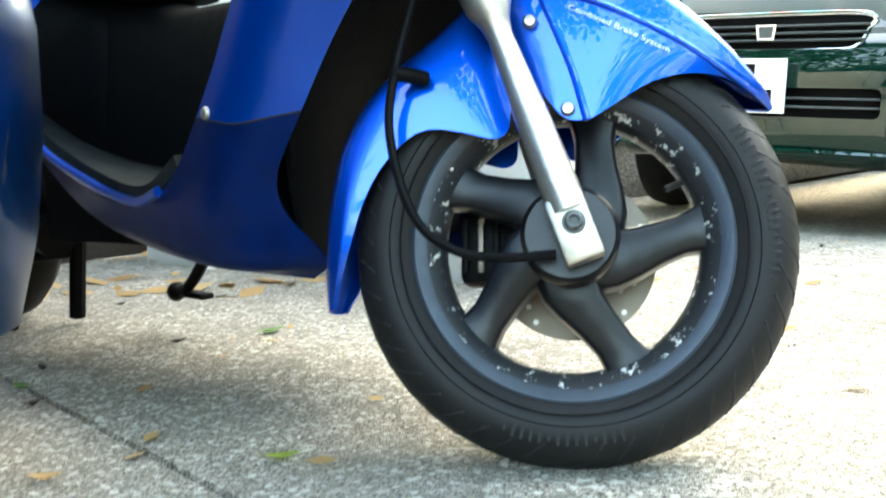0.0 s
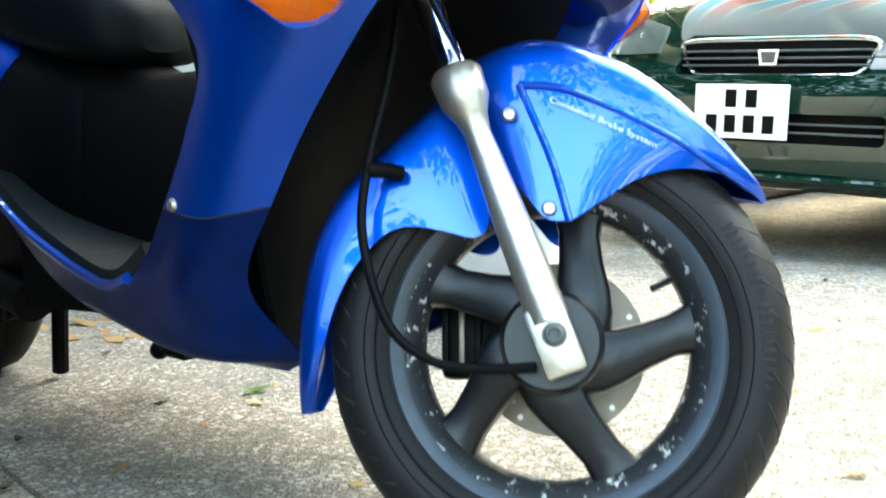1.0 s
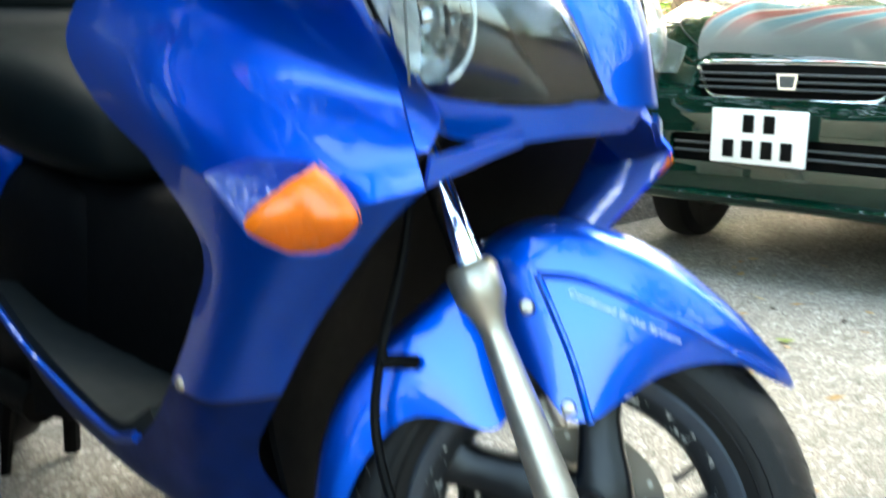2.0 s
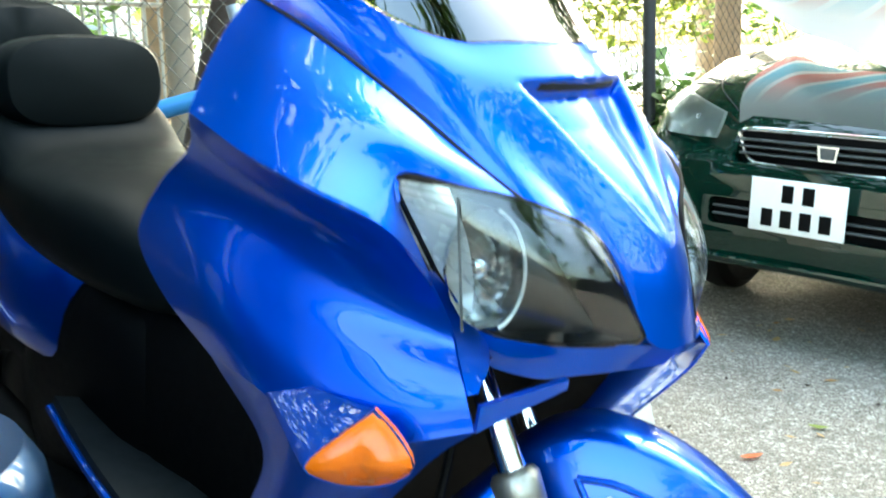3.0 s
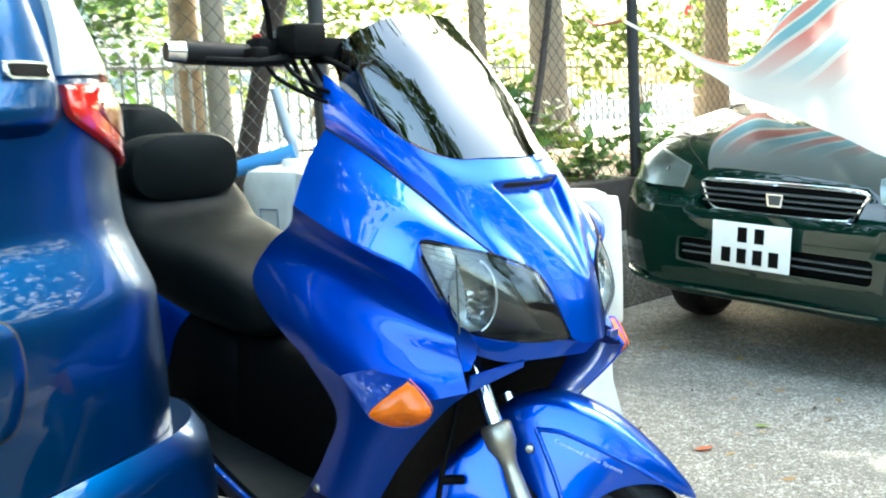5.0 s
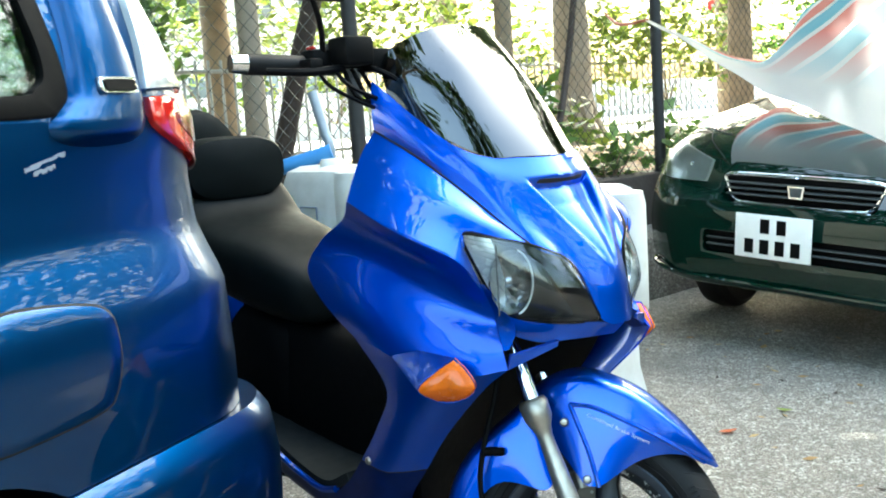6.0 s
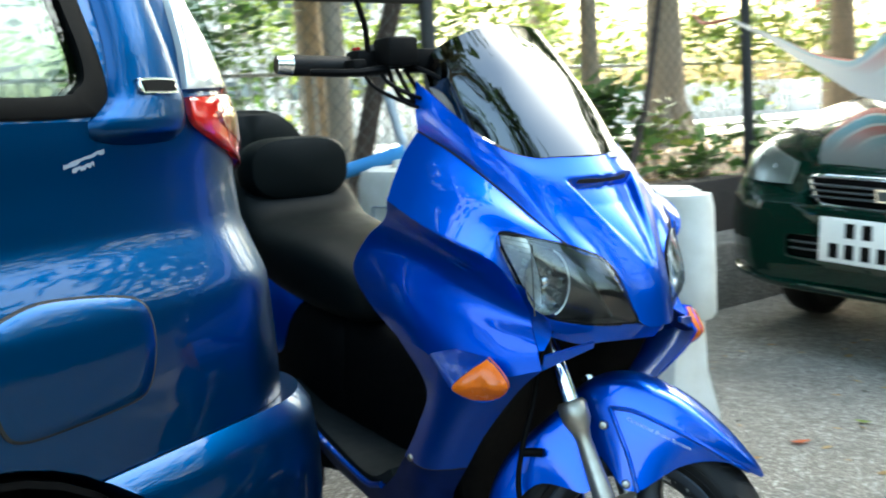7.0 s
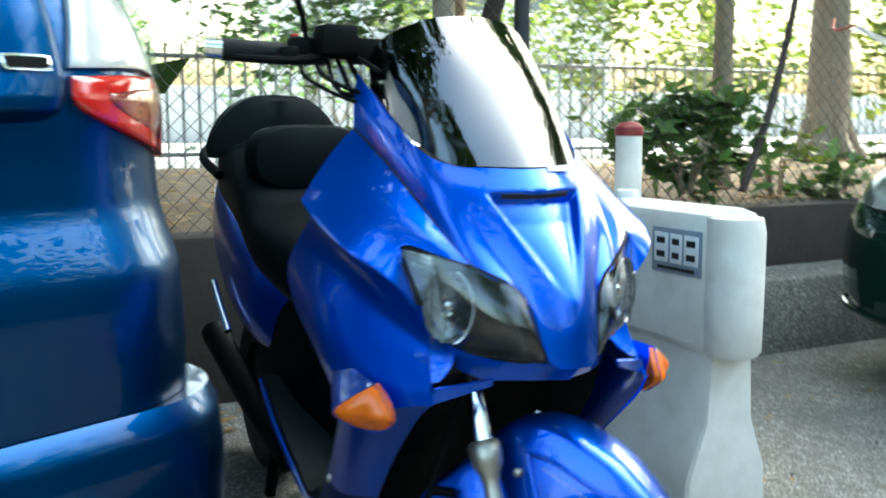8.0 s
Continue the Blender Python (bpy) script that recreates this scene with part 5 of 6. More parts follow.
# openings cut into the nose: grille, lower intake, wheel arches
for c, sz in (((0.0, 0, 0.67), (0.16, 0.70, 0.115)), ((0.06, 0, 0.43), (0.18, 0.84, 0.1))):
    cut = bmesh.new()
    box(cut, c, sz, 0.02, None)
    carve(cbody, cut)
for sgn in (-1, 1):
    cut = bmesh.new()
    lathe(cut, [(0.0, 0.6), (0.33, 0.6), (0.33, 1.0), (0.0, 1.0)], "Y", 36)
    bmesh.ops.remove_doubles(cut, verts=cut.verts, dist=0.0001)
    bmesh.ops.scale(cut, vec=(1, sgn, 1), verts=cut.verts)
    bmesh.ops.translate(cut, vec=(-0.78, 0, 0.31), verts=cut.verts)
    carve(cbody, cut)
    bm = bmesh.new()
    lathe(bm, [(0.17, 0.66), (0.25, 0.65), (0.29, 0.68), (0.3, 0.74), (0.29, 0.8), (0.25, 0.83), (0.17, 0.82)], "Y", 40, True)
    bmesh.ops.scale(bm, vec=(1, sgn, 1), verts=bm.verts)
    w = car.matrix_world @ Vector((-0.78, 0.74 * sgn, 0))
    bmesh.ops.translate(bm, vec=(-0.78, 0, ground_z(w.x, w.y) - w.z + 0.3), verts=bm.verts)
    part("wheel", bm, RUBBER, car, "black road tyre")
bm = bmesh.new()
box(bm, (-0.055, 0, 0.67), (0.02, 0.70, 0.13), 0.004, None)
gr = part("grille", bm, BLACK_PLASTIC, car, "black slatted grille in a chrome frame")
for k in range(3):
    bm = bmesh.new()
    box(bm, (-0.025, 0, 0.645 + 0.025 * k), (0.03, 0.68, 0.008), 0.003, None)
    part("slat", bm, GREY_PLASTIC, gr)
bm = bmesh.new()
fr = [(-0.02, 0.0, 0.735), (-0.022, 0.28, 0.733), (-0.04, 0.352, 0.72), (-0.04, 0.345, 0.69), (-0.03, 0.30, 0.62), (-0.01, 0.2, 0.61), (0.0, 0.0, 0.608)]
tube(bm, fr + [(x, -y, z) for x, y, z in fr[-2::-1]], 0.009, 80, 8)
part("grille_frame", bm, CHROME, gr, "chrome grille frame")
bm = bmesh.new()
plate(bm, [(-0.038, 0.027), (0.038, 0.027), (0.03, -0.027), (-0.03, -0.027)], 0.01, pose(0.005, 0, 0.672, 0, 0, 90))
part("emblem", bm, CHROME, gr, "plain chrome badge")
bm = bmesh.new()
plate(bm, [(-0.028, 0.019), (0.028, 0.019), (0.022, -0.019), (-0.022, -0.019)], 0.003, pose(0.0105, 0, 0.672, 0, 0, 90))
part("badge_face", bm, GREY_PLASTIC, gr)
bm = bmesh.new()
box(bm, (-0.02, 0, 0.43), (0.02, 0.84, 0.11), 0.004, None)
lo = part("lower_intake", bm, BLACK_PLASTIC, car)
for k in range(2):
    bm = bmesh.new()
    box(bm, (0.015, 0, 0.415 + 0.03 * k), (0.02, 0.82, 0.008), 0.003, None)
    part("slat", bm, GREY_PLASTIC, lo)
bm = bmesh.new()
tube(bm, [(-0.2, -0.81, 0.295), (-0.05, -0.715, 0.275), (0.03, -0.5, 0.262), (0.045, 0, 0.262), (0.03, 0.5, 0.262), (-0.05, 0.715, 0.275), (-0.2, 0.81, 0.295)], 0.012, 40, 8)
part("bumper_lip", bm, GREEN, car)
# number plate; its characters are plain bars
bm = bmesh.new()
box(bm, (0.085, -0.055, 0.485), (0.008, 0.345, 0.188), 0.003, None)
npl = part("number_plate", bm, material("plate_white", (0.78, 0.78, 0.75), rough=0.35, spots=0.2, scale=40), car, "white number plate with dark bars on it")
for row, (z, cols) in enumerate(((0.53, (-0.035, 0.04)), (0.442, (-0.105, -0.035, 0.035, 0.105)))):
    for y in cols:
        bm = bmesh.new()
        box(bm, (0.0905, -0.055 + y, z), (0.003, 0.042, 0.062), 0.001, None)
        part("bar", bm, BLACK_PLASTIC, npl)
for sgn in (-1, 1):
    net = [[(-0.055, 0.40, 0.765), (-0.04, 0.405, 0.72), (-0.03, 0.42, 0.67)], [(-0.12, 0.53, 0.80), (-0.085, 0.55, 0.74), (-0.06, 0.56, 0.668)],
           [(-0.21, 0.65, 0.825), (-0.15, 0.68, 0.755), (-0.115, 0.69, 0.672)], [(-0.3, 0.735, 0.825), (-0.25, 0.765, 0.765), (-0.21, 0.77, 0.685)]]
    rows = [[Vector((p.x + 0.045, (p.y + 0.012) * sgn, p.z + 0.022)) for p in r] for r in net_points(net, 20, 12)]
    bm = bmesh.new()
    sheet(bm, [[p + Vector((-0.012, -0.006 * sgn, 0)) for p in r] for r in rows], 0.004)
    hl = part("headlamp", bm, material("lamp_bowl", (0.3, 0.32, 0.29), rough=0.3, metal=0.8, spots=0.8, scale=22, second=(0.16, 0.17, 0.15)), car, "large clear headlamp")
    bm = bmesh.new()
    sheet(bm, rows, 0.003)
    cv = part("cover", bm, CLEAR, hl)
    cv.visible_shadow = False
    bm = bmesh.new()
    bmesh.ops.create_uvsphere(bm, u_segments=16, v_segments=10, radius=0.03)
    bmesh.ops.translate(bm, vec=(-0.07, 0.53 * sgn, 0.75), verts=bm.verts)
    part("bulb", bm, CHROME, hl)
# bonnet edges
for sgn in (-1, 1):
    bm = bmesh.new()
    tube(bm, [(-0.1, 0.4 * sgn, 0.786), (-0.25, 0.56 * sgn, 0.882), (-0.6, 0.62 * sgn, 0.982), (-0.95, 0.64 * sgn, 1.034)], 0.003, 24, 6)
    part("bonnet_gap", bm, SHADE_GAP, cbody)
bm = bmesh.new()
sheet(bm, net_points([[(-1.32, -0.62, 1.1), (-1.88, -0.55, 1.44)], [(-1.26, 0, 1.115), (-1.84, 0, 1.47)], [(-1.32, 0.62, 1.1), (-1.88, 0.55, 1.44)]], 12, 6), 0.004)
part("windscreen", bm, material("car_glass", (0.02, 0.03, 0.028), rough=0.03, coat=1.0), car)


# ---- striped sheet over the car ----
def stripes():
    m = material("striped_plastic_sheet", (0.8, 0.8, 0.8), rough=0.5)
    nt = m.node_tree
    b = nt.nodes["Principled BSDF"]
    co = nt.nodes.new("ShaderNodeTexCoord")
    sx = nt.nodes.new("ShaderNodeSeparateXYZ")
    nt.links.new(co.outputs["UV"], sx.inputs[0])
    fr = nt.nodes.new("ShaderNodeMath")
    fr.operation = "FRACT"
    nt.links.new(sx.outputs[0], fr.inputs[0])
    rp = nt.nodes.new("ShaderNodeValToRGB")
    rp.color_ramp.interpolation = "CONSTANT"
    el = rp.color_ramp.elements
    white, red, blue = (0.92, 0.92, 0.91, 1), (0.8, 0.27, 0.23, 1), (0.25, 0.6, 0.73, 1)
    el[0].position, el[0].color = 0.0, red
    el[1].position, el[1].color = 0.38, white
    for p, c in ((0.5, blue), (0.88, white)):
        e = el.new(p)
        e.color = c
    nt.links.new(fr.outputs[0], rp.inputs[0])
    sun_fade = nt.nodes.new("ShaderNodeMapRange")  # sun glare along the front edge, painted as a fade to white
    sun_fade.inputs[1].default_value, sun_fade.inputs[2].default_value = -0.62, -0.2
    nt.links.new(sx.outputs[1], sun_fade.inputs[0])
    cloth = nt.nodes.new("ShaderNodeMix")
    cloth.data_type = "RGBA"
    nt.links.new(sun_fade.outputs[0], cloth.inputs[0])
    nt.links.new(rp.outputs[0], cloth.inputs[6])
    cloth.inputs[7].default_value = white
    nt.links.new(cloth.outputs[2], b.inputs["Base Color"])
    t = nt.nodes.new("ShaderNodeBsdfTranslucent")
    nt.links.new(cloth.outputs[2], t.inputs[0])
    mx = nt.nodes.new("ShaderNodeMixShader")
    mx.inputs[0].default_value = 0.85
    nt.links.new(b.outputs[0], mx.inputs[1])
    nt.links.new(t.outputs[0], mx.inputs[2])
    nt.links.new(mx.outputs[0], nt.nodes["Material Output"].inputs[0])
    return m


def build_sheet():
    CARM = Matrix.Translation((0.96, 3.74, 0)) @ pose(0, 0, 0, 0, 0, -127)
    net = [[(0.0, -0.68, 1.46), (-0.01, -0.68, 1.465), (-0.02, -0.68, 1.47)],
           [(0.0, -0.3, 1.235), (-0.5, -0.46, 1.245), (-1.0, -0.62, 1.255)],
           [(0.0, -0.02, 1.07), (-0.48, -0.2, 1.29), (-1.05, -0.36, 1.55)],
           [(0.0, 0.42, 0.875), (-0.6, 0.4, 1.3), (-1.35, 0.4, 1.8)],
           [(0.0, 0.9, 0.74), (-0.65, 0.95, 1.22), (-1.45, 1.0, 1.78)]]
    pts = net_points(net, 60, 24)
    bm = bmesh.new()
    uv = bm.loops.layers.uv.new("UVMap")
    rnd = random.Random(5)
    g = []
    for j, r in enumerate(pts):
        g.append([bm.verts.new(CARM @ (p + Vector((0, 0, 0.008 * math.sin(9 * p.y + 5 * p.x) + 0.004 * math.sin(23 * p.y - 11 * p.x))))) for p in r])
    for j in range(len(g) - 1):
        for i in range(len(g[0]) - 1):
            f = bm.faces.new((g[j][i], g[j][i + 1], g[j + 1][i + 1], g[j + 1][i]))
            for lp, (jj, ii) in zip(f.loops, ((j, i), (j, i + 1), (j + 1, i + 1), (j + 1, i))):
                q = pts[jj][ii]
                lp[uv].uv = ((q.y + 0.25 * q.x) * 3.4, q.x)
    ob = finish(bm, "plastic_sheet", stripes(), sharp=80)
    tagged(ob, "red, white and blue striped plastic sheet tied over the car", "tarpaulin")
    tip = CARM @ Vector((-0.01, -0.68, 1.465))
    bm = bmesh.new()
    tube(bm, [tip, tip + Vector((-0.12, 0.5, 0.03)), fence_point(-0.2, 0, 1.62)], 0.008, 12, 6)
    tagged(finish(bm, "cord", material("red_green_cord", (0.5, 0.08, 0.06), rough=0.7, spots=1.0, scale=12, second=(0.05, 0.35, 0.1))), "thin red and green cord tied to the fence", "cord")


build_sheet()


# ---- barriers ----
def barrier(m, length=1.0, label="weathered white water-filled plastic road barrier"):
    e = thing("plastic_barrier", m, label, "barrier", "row of barriers")
    bm = bmesh.new()
    # section across the barrier: broad foot, narrow waist, thick top
    prof = [(-0.15, 0), (-0.145, 0.1), (-0.085, 0.26), (-0.075, 0.455), (-0.095, 0.48), (-0.098, 0.8), (-0.08, 0.845), (-0.03, 0.862), (0.03, 0.862), (0.08, 0.845), (0.098, 0.8), (0.095, 0.48), (0.075, 0.455), (0.085, 0.26), (0.145, 0.1), (0.15, 0)]
    rings = []
    h = length / 2
    for x, f in ((-h, 0.93), (-h + 0.01, 1), (-h + 0.13, 1), (-h + 0.15, 0.995), (h - 0.15, 0.995), (h - 0.13, 1), (h - 0.01, 1), (h, 0.93)):
        rings.append([Vector((x, y * f, z if z < 0.83 else 0.8 + (z - 0.8) * f)) for y, z in prof])
    loft(bm, rings)
    part("body", bm, BARRIER_WHITE, e, sharp=35)
    bm = bmesh.new()
    lathe(bm, [(0.0, 0.455), (0.07, 0.455), (0.082, 0.47), (0.084, 0.6), (0.084, 0.8), (0.076, 0.84), (0.0, 0.852)], "Z", 28)
    bmesh.ops.translate(bm, vec=(-h - 0.012, 0.016, 0), verts=bm.verts)
    part("end_knuckle", bm, BARRIER_WHITE, e)
    bm = bmesh.new()
    lathe(bm, [(0.0, 0.885), (0.035, 0.885), (0.04, 0.875), (0.04, 0.855)], "Z", 20)
    part("filler_cap", bm, BARRIER_WHITE, e)
    return e


b1 = barrier(pose(-0.135, 2.86, GZ, 0, 0, 143))
GREY_LABEL = material("label_grey", (0.22, 0.25, 0.3), rough=0.5, spots=0.5, scale=60)
bm = bmesh.new()
box(bm, (-0.37, 0.0985, 0.735), (0.215, 0.005, 0.13), 0.002, None)
lab = part("notice", bm, GREY_LABEL, b1, "small grey printed notice with illegible characters")
for x, z, w, h, mt in ((-0.435, 0.742, 0.06, 0.085, "plate_white"), (-0.37, 0.742, 0.05, 0.085, "plate_white"), (-0.305, 0.742, 0.06, 0.085, "plate_white")):
    bm = bmesh.new()
    box(bm, (x, 0.1015, z), (w, 0.002, h), 0.0005, None)
    f = part("field", bm, bpy.data.materials[mt], lab)
    for k in range(2):
        bm = bmesh.new()
        box(bm, (x, 0.1035, z - 0.02 + 0.04 * k), (w * 0.6, 0.002, 0.018), 0.0004, None)
        part("bar", bm, SHADE_GAP, lab)
bm = bmesh.new()
box(bm, (-0.37, 0.1015, 0.684), (0.16, 0.002, 0.01), 0.0004, None)
part("bar", bm, SHADE_GAP, lab)
b2 = barrier(pose(-0.86, 3.22, GZ, 0, 0, 143) @ Matrix.Diagonal((1, 1.3, 1.1, 1)), 0.36, "short white plastic barrier block near the fence")
bm = bmesh.new()
ring = [(-0.05, 0.1005, 0.66), (0.06, 0.1005, 0.66), (0.06, 0.1005, 0.72), (-0.05, 0.1005, 0.72)]
for p, q in zip(ring, ring[1:] + ring[:1]):
    tube(bm, [p, q], 0.003, 3, 6)
part("moulded_frame", bm, GREY_LABEL, b2)
# white post with a red cap, and a bent pipe stand
e = thing("marker_post", pose(-0.2, 3.1, GZ), "white plastic marker post with a red cap", "post")
bm = bmesh.new()
lathe(bm, [(0.0, 0.0), (0.1, 0.0), (0.1, 0.04), (0.05, 0.07), (0.045, 1.06), (0.0, 1.06)], "Z", 20)
part("post", bm, BARRIER_WHITE, e)
bm = bmesh.new()
lathe(bm, [(0.047, 1.055), (0.05, 1.06), (0.048, 1.085), (0.03, 1.1), (0.0, 1.105)], "Z", 20)
part("cap", bm, material("red_cap", (0.22, 0.03, 0.025), rough=0.5, spots=0.4, scale=40), e, "dull red plastic cap")
e = thing("pipe_stand", pose(-0.93, 3.38, GZ), "bent pipe stand with blue arm and grey upright", "pipe")
bm = bmesh.new()
tube(bm, [(0.02, 0, 0), (0.02, 0, 0.5), (0.02, 0, 0.98), (0.0, 0, 1.08), (-0.04, 0, 1.25)], 0.022, 20, 12)
part("upright", bm, material("grey_pipe", (0.35, 0.38, 0.42), rough=0.45, metal=0.5, spots=0.5, scale=40), e)
bm = bmesh.new()
tube(bm, [(0.03, -0.02, 1.0), (-0.1, -0.04, 0.965), (-0.32, -0.08, 0.91)], 0.032, 12, 14)
part("arm", bm, material("blue_pipe", (0.05, 0.22, 0.5), rough=0.45, spots=0.5, scale=30, second=(0.1, 0.3, 0.5)), e, "faded blue painted arm")


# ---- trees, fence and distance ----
SHEET_GAP = Vector((2.0, 4.15, 1.5))  # leaves are left out along the sun's line to here, to light the sheet


def leaves(bm, centre, radii, n, size, rnd, hollow=0.35, flat=0.5, base=Vector((0, 0, 0))):
    """Many small pointed leaves scattered in clumps inside an uneven ellipsoid, left out where sun is let through to
    the sheet.
    """
    c = Vector(centre)
    clumps = []
    for _ in range(max(6, n // 45)):
        v = Vector((rnd.gauss(0, 1), rnd.gauss(0, 1), rnd.gauss(0, 1))).normalized() * (hollow + (1 - hollow) * rnd.random() ** 0.5)
        clumps.append((Vector((v.x * radii[0], v.y * radii[1], v.z * radii[2])), 0.12 + 0.2 * rnd.random()))
    for _ in range(n):
        o, spread = clumps[rnd.randrange(len(clumps))]
        p = c + o + Vector((rnd.gauss(0, 1) * radii[0], rnd.gauss(0, 1) * radii[1], rnd.gauss(0, 1) * radii[2])) * spread
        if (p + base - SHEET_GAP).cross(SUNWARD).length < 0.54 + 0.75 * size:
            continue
        d = Vector((rnd.gauss(0, 1), rnd.gauss(0, 1), rnd.gauss(0, flat))).normalized()
        u = d.cross(Vector((rnd.gauss(0, 0.6), rnd.gauss(0, 0.6), 1))).normalized()
        s = size * (0.6 + 0.8 * rnd.random())
        nrm = d.cross(u)
        a, b2, c2, d2 = p, p + d * s * 0.5 + u * s * 0.27 + nrm * s * 0.06, p + d * s, p + d * s * 0.5 - u * s * 0.27 + nrm * s * 0.06
        bm.faces.new([bm.verts.new(q) for q in (a, b2, c2, d2)])


def tree(x, y, z, r, h, crown, label, n=1500, size=0.16, lean=(0, 0), roots=False, mat=None, seed=1, bark=None):
    rnd = random.Random(seed)
    e = thing("tree", pose(x, y, z), label, "tree")
    bm = bmesh.new()
    tube(bm, [(0, 0, -0.1), (lean[0] * 0.3, lean[1] * 0.3, h * 0.35), (lean[0] * 0.7, lean[1] * 0.7, h * 0.7), (lean[0], lean[1], h)], (r * 1.12, r * 0.6), 14, 14)
    if roots:
        for k in range(7):
            a = 2 * math.pi * k / 7 + rnd.random() * 0.5
            tube(bm, [(0.3 * r * math.cos(a), 0.3 * r * math.sin(a), 0.75), (r * math.cos(a), r * math.sin(a), 0.32), (2.0 * r * math.cos(a), 2.0 * r * math.sin(a), 0.08), (3.4 * r * math.cos(a), 3.4 * r * math.sin(a), -0.06)], (r * 0.6, r * 0.25), 9, 8)
    for k in range(6):
        a = rnd.random() * 6.28
        q = Vector((lean[0], lean[1], h)) * (0.7 + 0.05 * k)
        tube(bm, [q, q + Vector((math.cos(a), math.sin(a), 0.7)) * 0.6, q + Vector((math.cos(a), math.sin(a), 1.0)) * 1.3], (r * 0.4, r * 0.12), 7, 6)
    for v in bm.verts:
        v.co += Vector((noise.noise(v.co * 9), noise.noise(v.co * 9 + Vector((5, 0, 0))), 0)) * r * 0.12
    part("trunk", bm, bark or BARK, e)
    bm = bmesh.new()
    for c, rad, k in crown:
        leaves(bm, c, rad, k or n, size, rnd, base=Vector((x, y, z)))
    part("crown", bm, mat or LEAF, e)
    return e


def shrub(x, y, z, radii, n, size, label, mat, seed):
    rnd = random.Random(seed)
    e = thing("shrub", pose(x, y, z), label, "shrub")
    bm = bmesh.new()
    for k in range(7):
        a = rnd.random() * 6.28
        f = 0.4 + 0.5 * rnd.random()
        tube(bm, [(0.02 * math.cos(a), 0.02 * math.sin(a), -0.05), (radii[0] * f * 0.5 * math.cos(a), radii[1] * f * 0.5 * math.sin(a), radii[2] * 0.7), (radii[0] * f * math.cos(a), radii[1] * f * math.sin(a), radii[2] * 1.5)], (0.008, 0.003), 7, 5)
    part("stem", bm, BARK, e)
    bm = bmesh.new()
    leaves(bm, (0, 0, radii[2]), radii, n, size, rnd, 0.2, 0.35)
    part("leaves", bm, mat, e)


PALE_BARK = material("pale_bark", (0.3, 0.245, 0.18), rough=0.9, spots=0.8, scale=9, second=(0.2, 0.16, 0.11), vary=0.3, bump=0.9, bump_scale=40)
DARK_BARK = material("dark_bark", (0.05, 0.034, 0.026), rough=0.9, spots=0.8, scale=14, bump=0.9, bump_scale=50)
# Crowns hang out of view; clumps were added to block sky from the yard.
tree(-0.45, 6.0, BED, 0.062, 3.6, [((0.1, 0, 4.3), (1.7, 1.6, 1.0), 2600)], "slim brown tree trunk behind the fence", seed=11)
tree(-0.15, 9.3, BED, 0.17, 6.4, [((0, -2.2, 8.2), (3.0, 2.0, 1.0), 3600), ((-0.3, -0.9, 5.4), (2.3, 2.2, 1.3), 3800)], "pale thick tree trunk with flared roots", seed=12, roots=True, bark=PALE_BARK, size=0.2)
tree(-1.55, 4.25, BED, 0.05, 3.6, [((-0.5, 0.6, 4.0), (1.6, 1.5, 1.0), 2600)], "dark leaning tree trunk close to the fence", seed=13, lean=(1.3, 0.15), bark=DARK_BARK, mat=DARK_LEAF)
tree(-1.75, 4.75, BED, 0.065, 3.8, [((-1.3, 0.6, 4.2), (1.8, 1.6, 1.1), 2600), ((-1.6, 1.9, 2.95), (1.7, 1.3, 0.7), 2600), ((-3.2, -0.6, 4.8), (1.9, 1.7, 1.0), 3000), ((-3.6, -0.2, 3.0), (1.5, 1.3, 1.0), 3000)], "pale brown tree trunk behind the fence", seed=14, bark=PALE_BARK)
tree(-3.4, 8.2, BED, 0.13, 6.4, [((-0.4, -1.6, 8.0), (2.8, 2.0, 1.0), 3200), ((0, -0.5, 5.2), (2.8, 2.4, 1.5), 3400), ((1.0, -0.5, 3.3), (1.4, 1.2, 0.7), 2400)], "grey tree trunk in the bed", seed=15, size=0.2)
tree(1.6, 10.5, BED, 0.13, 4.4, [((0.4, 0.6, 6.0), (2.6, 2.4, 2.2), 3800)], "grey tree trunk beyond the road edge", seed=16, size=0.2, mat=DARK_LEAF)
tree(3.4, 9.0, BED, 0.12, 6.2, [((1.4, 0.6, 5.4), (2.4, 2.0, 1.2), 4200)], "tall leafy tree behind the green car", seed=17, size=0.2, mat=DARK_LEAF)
# High crowns added above the view to keep direct sun off the concrete.
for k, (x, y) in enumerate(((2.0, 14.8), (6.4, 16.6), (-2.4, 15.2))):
    tree(x, y, BED, 0.22, 9.5, [((0, -0.6, 11.0), (3.0, 2.5, 2.0), 6000), ((0.4, -0.4, 15.0), (3.0, 2.4, 1.9), 6000), ((-0.4, -0.8, 18.8), (3.2, 2.6, 1.8), 6000)], "tall tree added across the road to shade the yard", seed=90 + k, size=0.3, mat=DARK_LEAF)
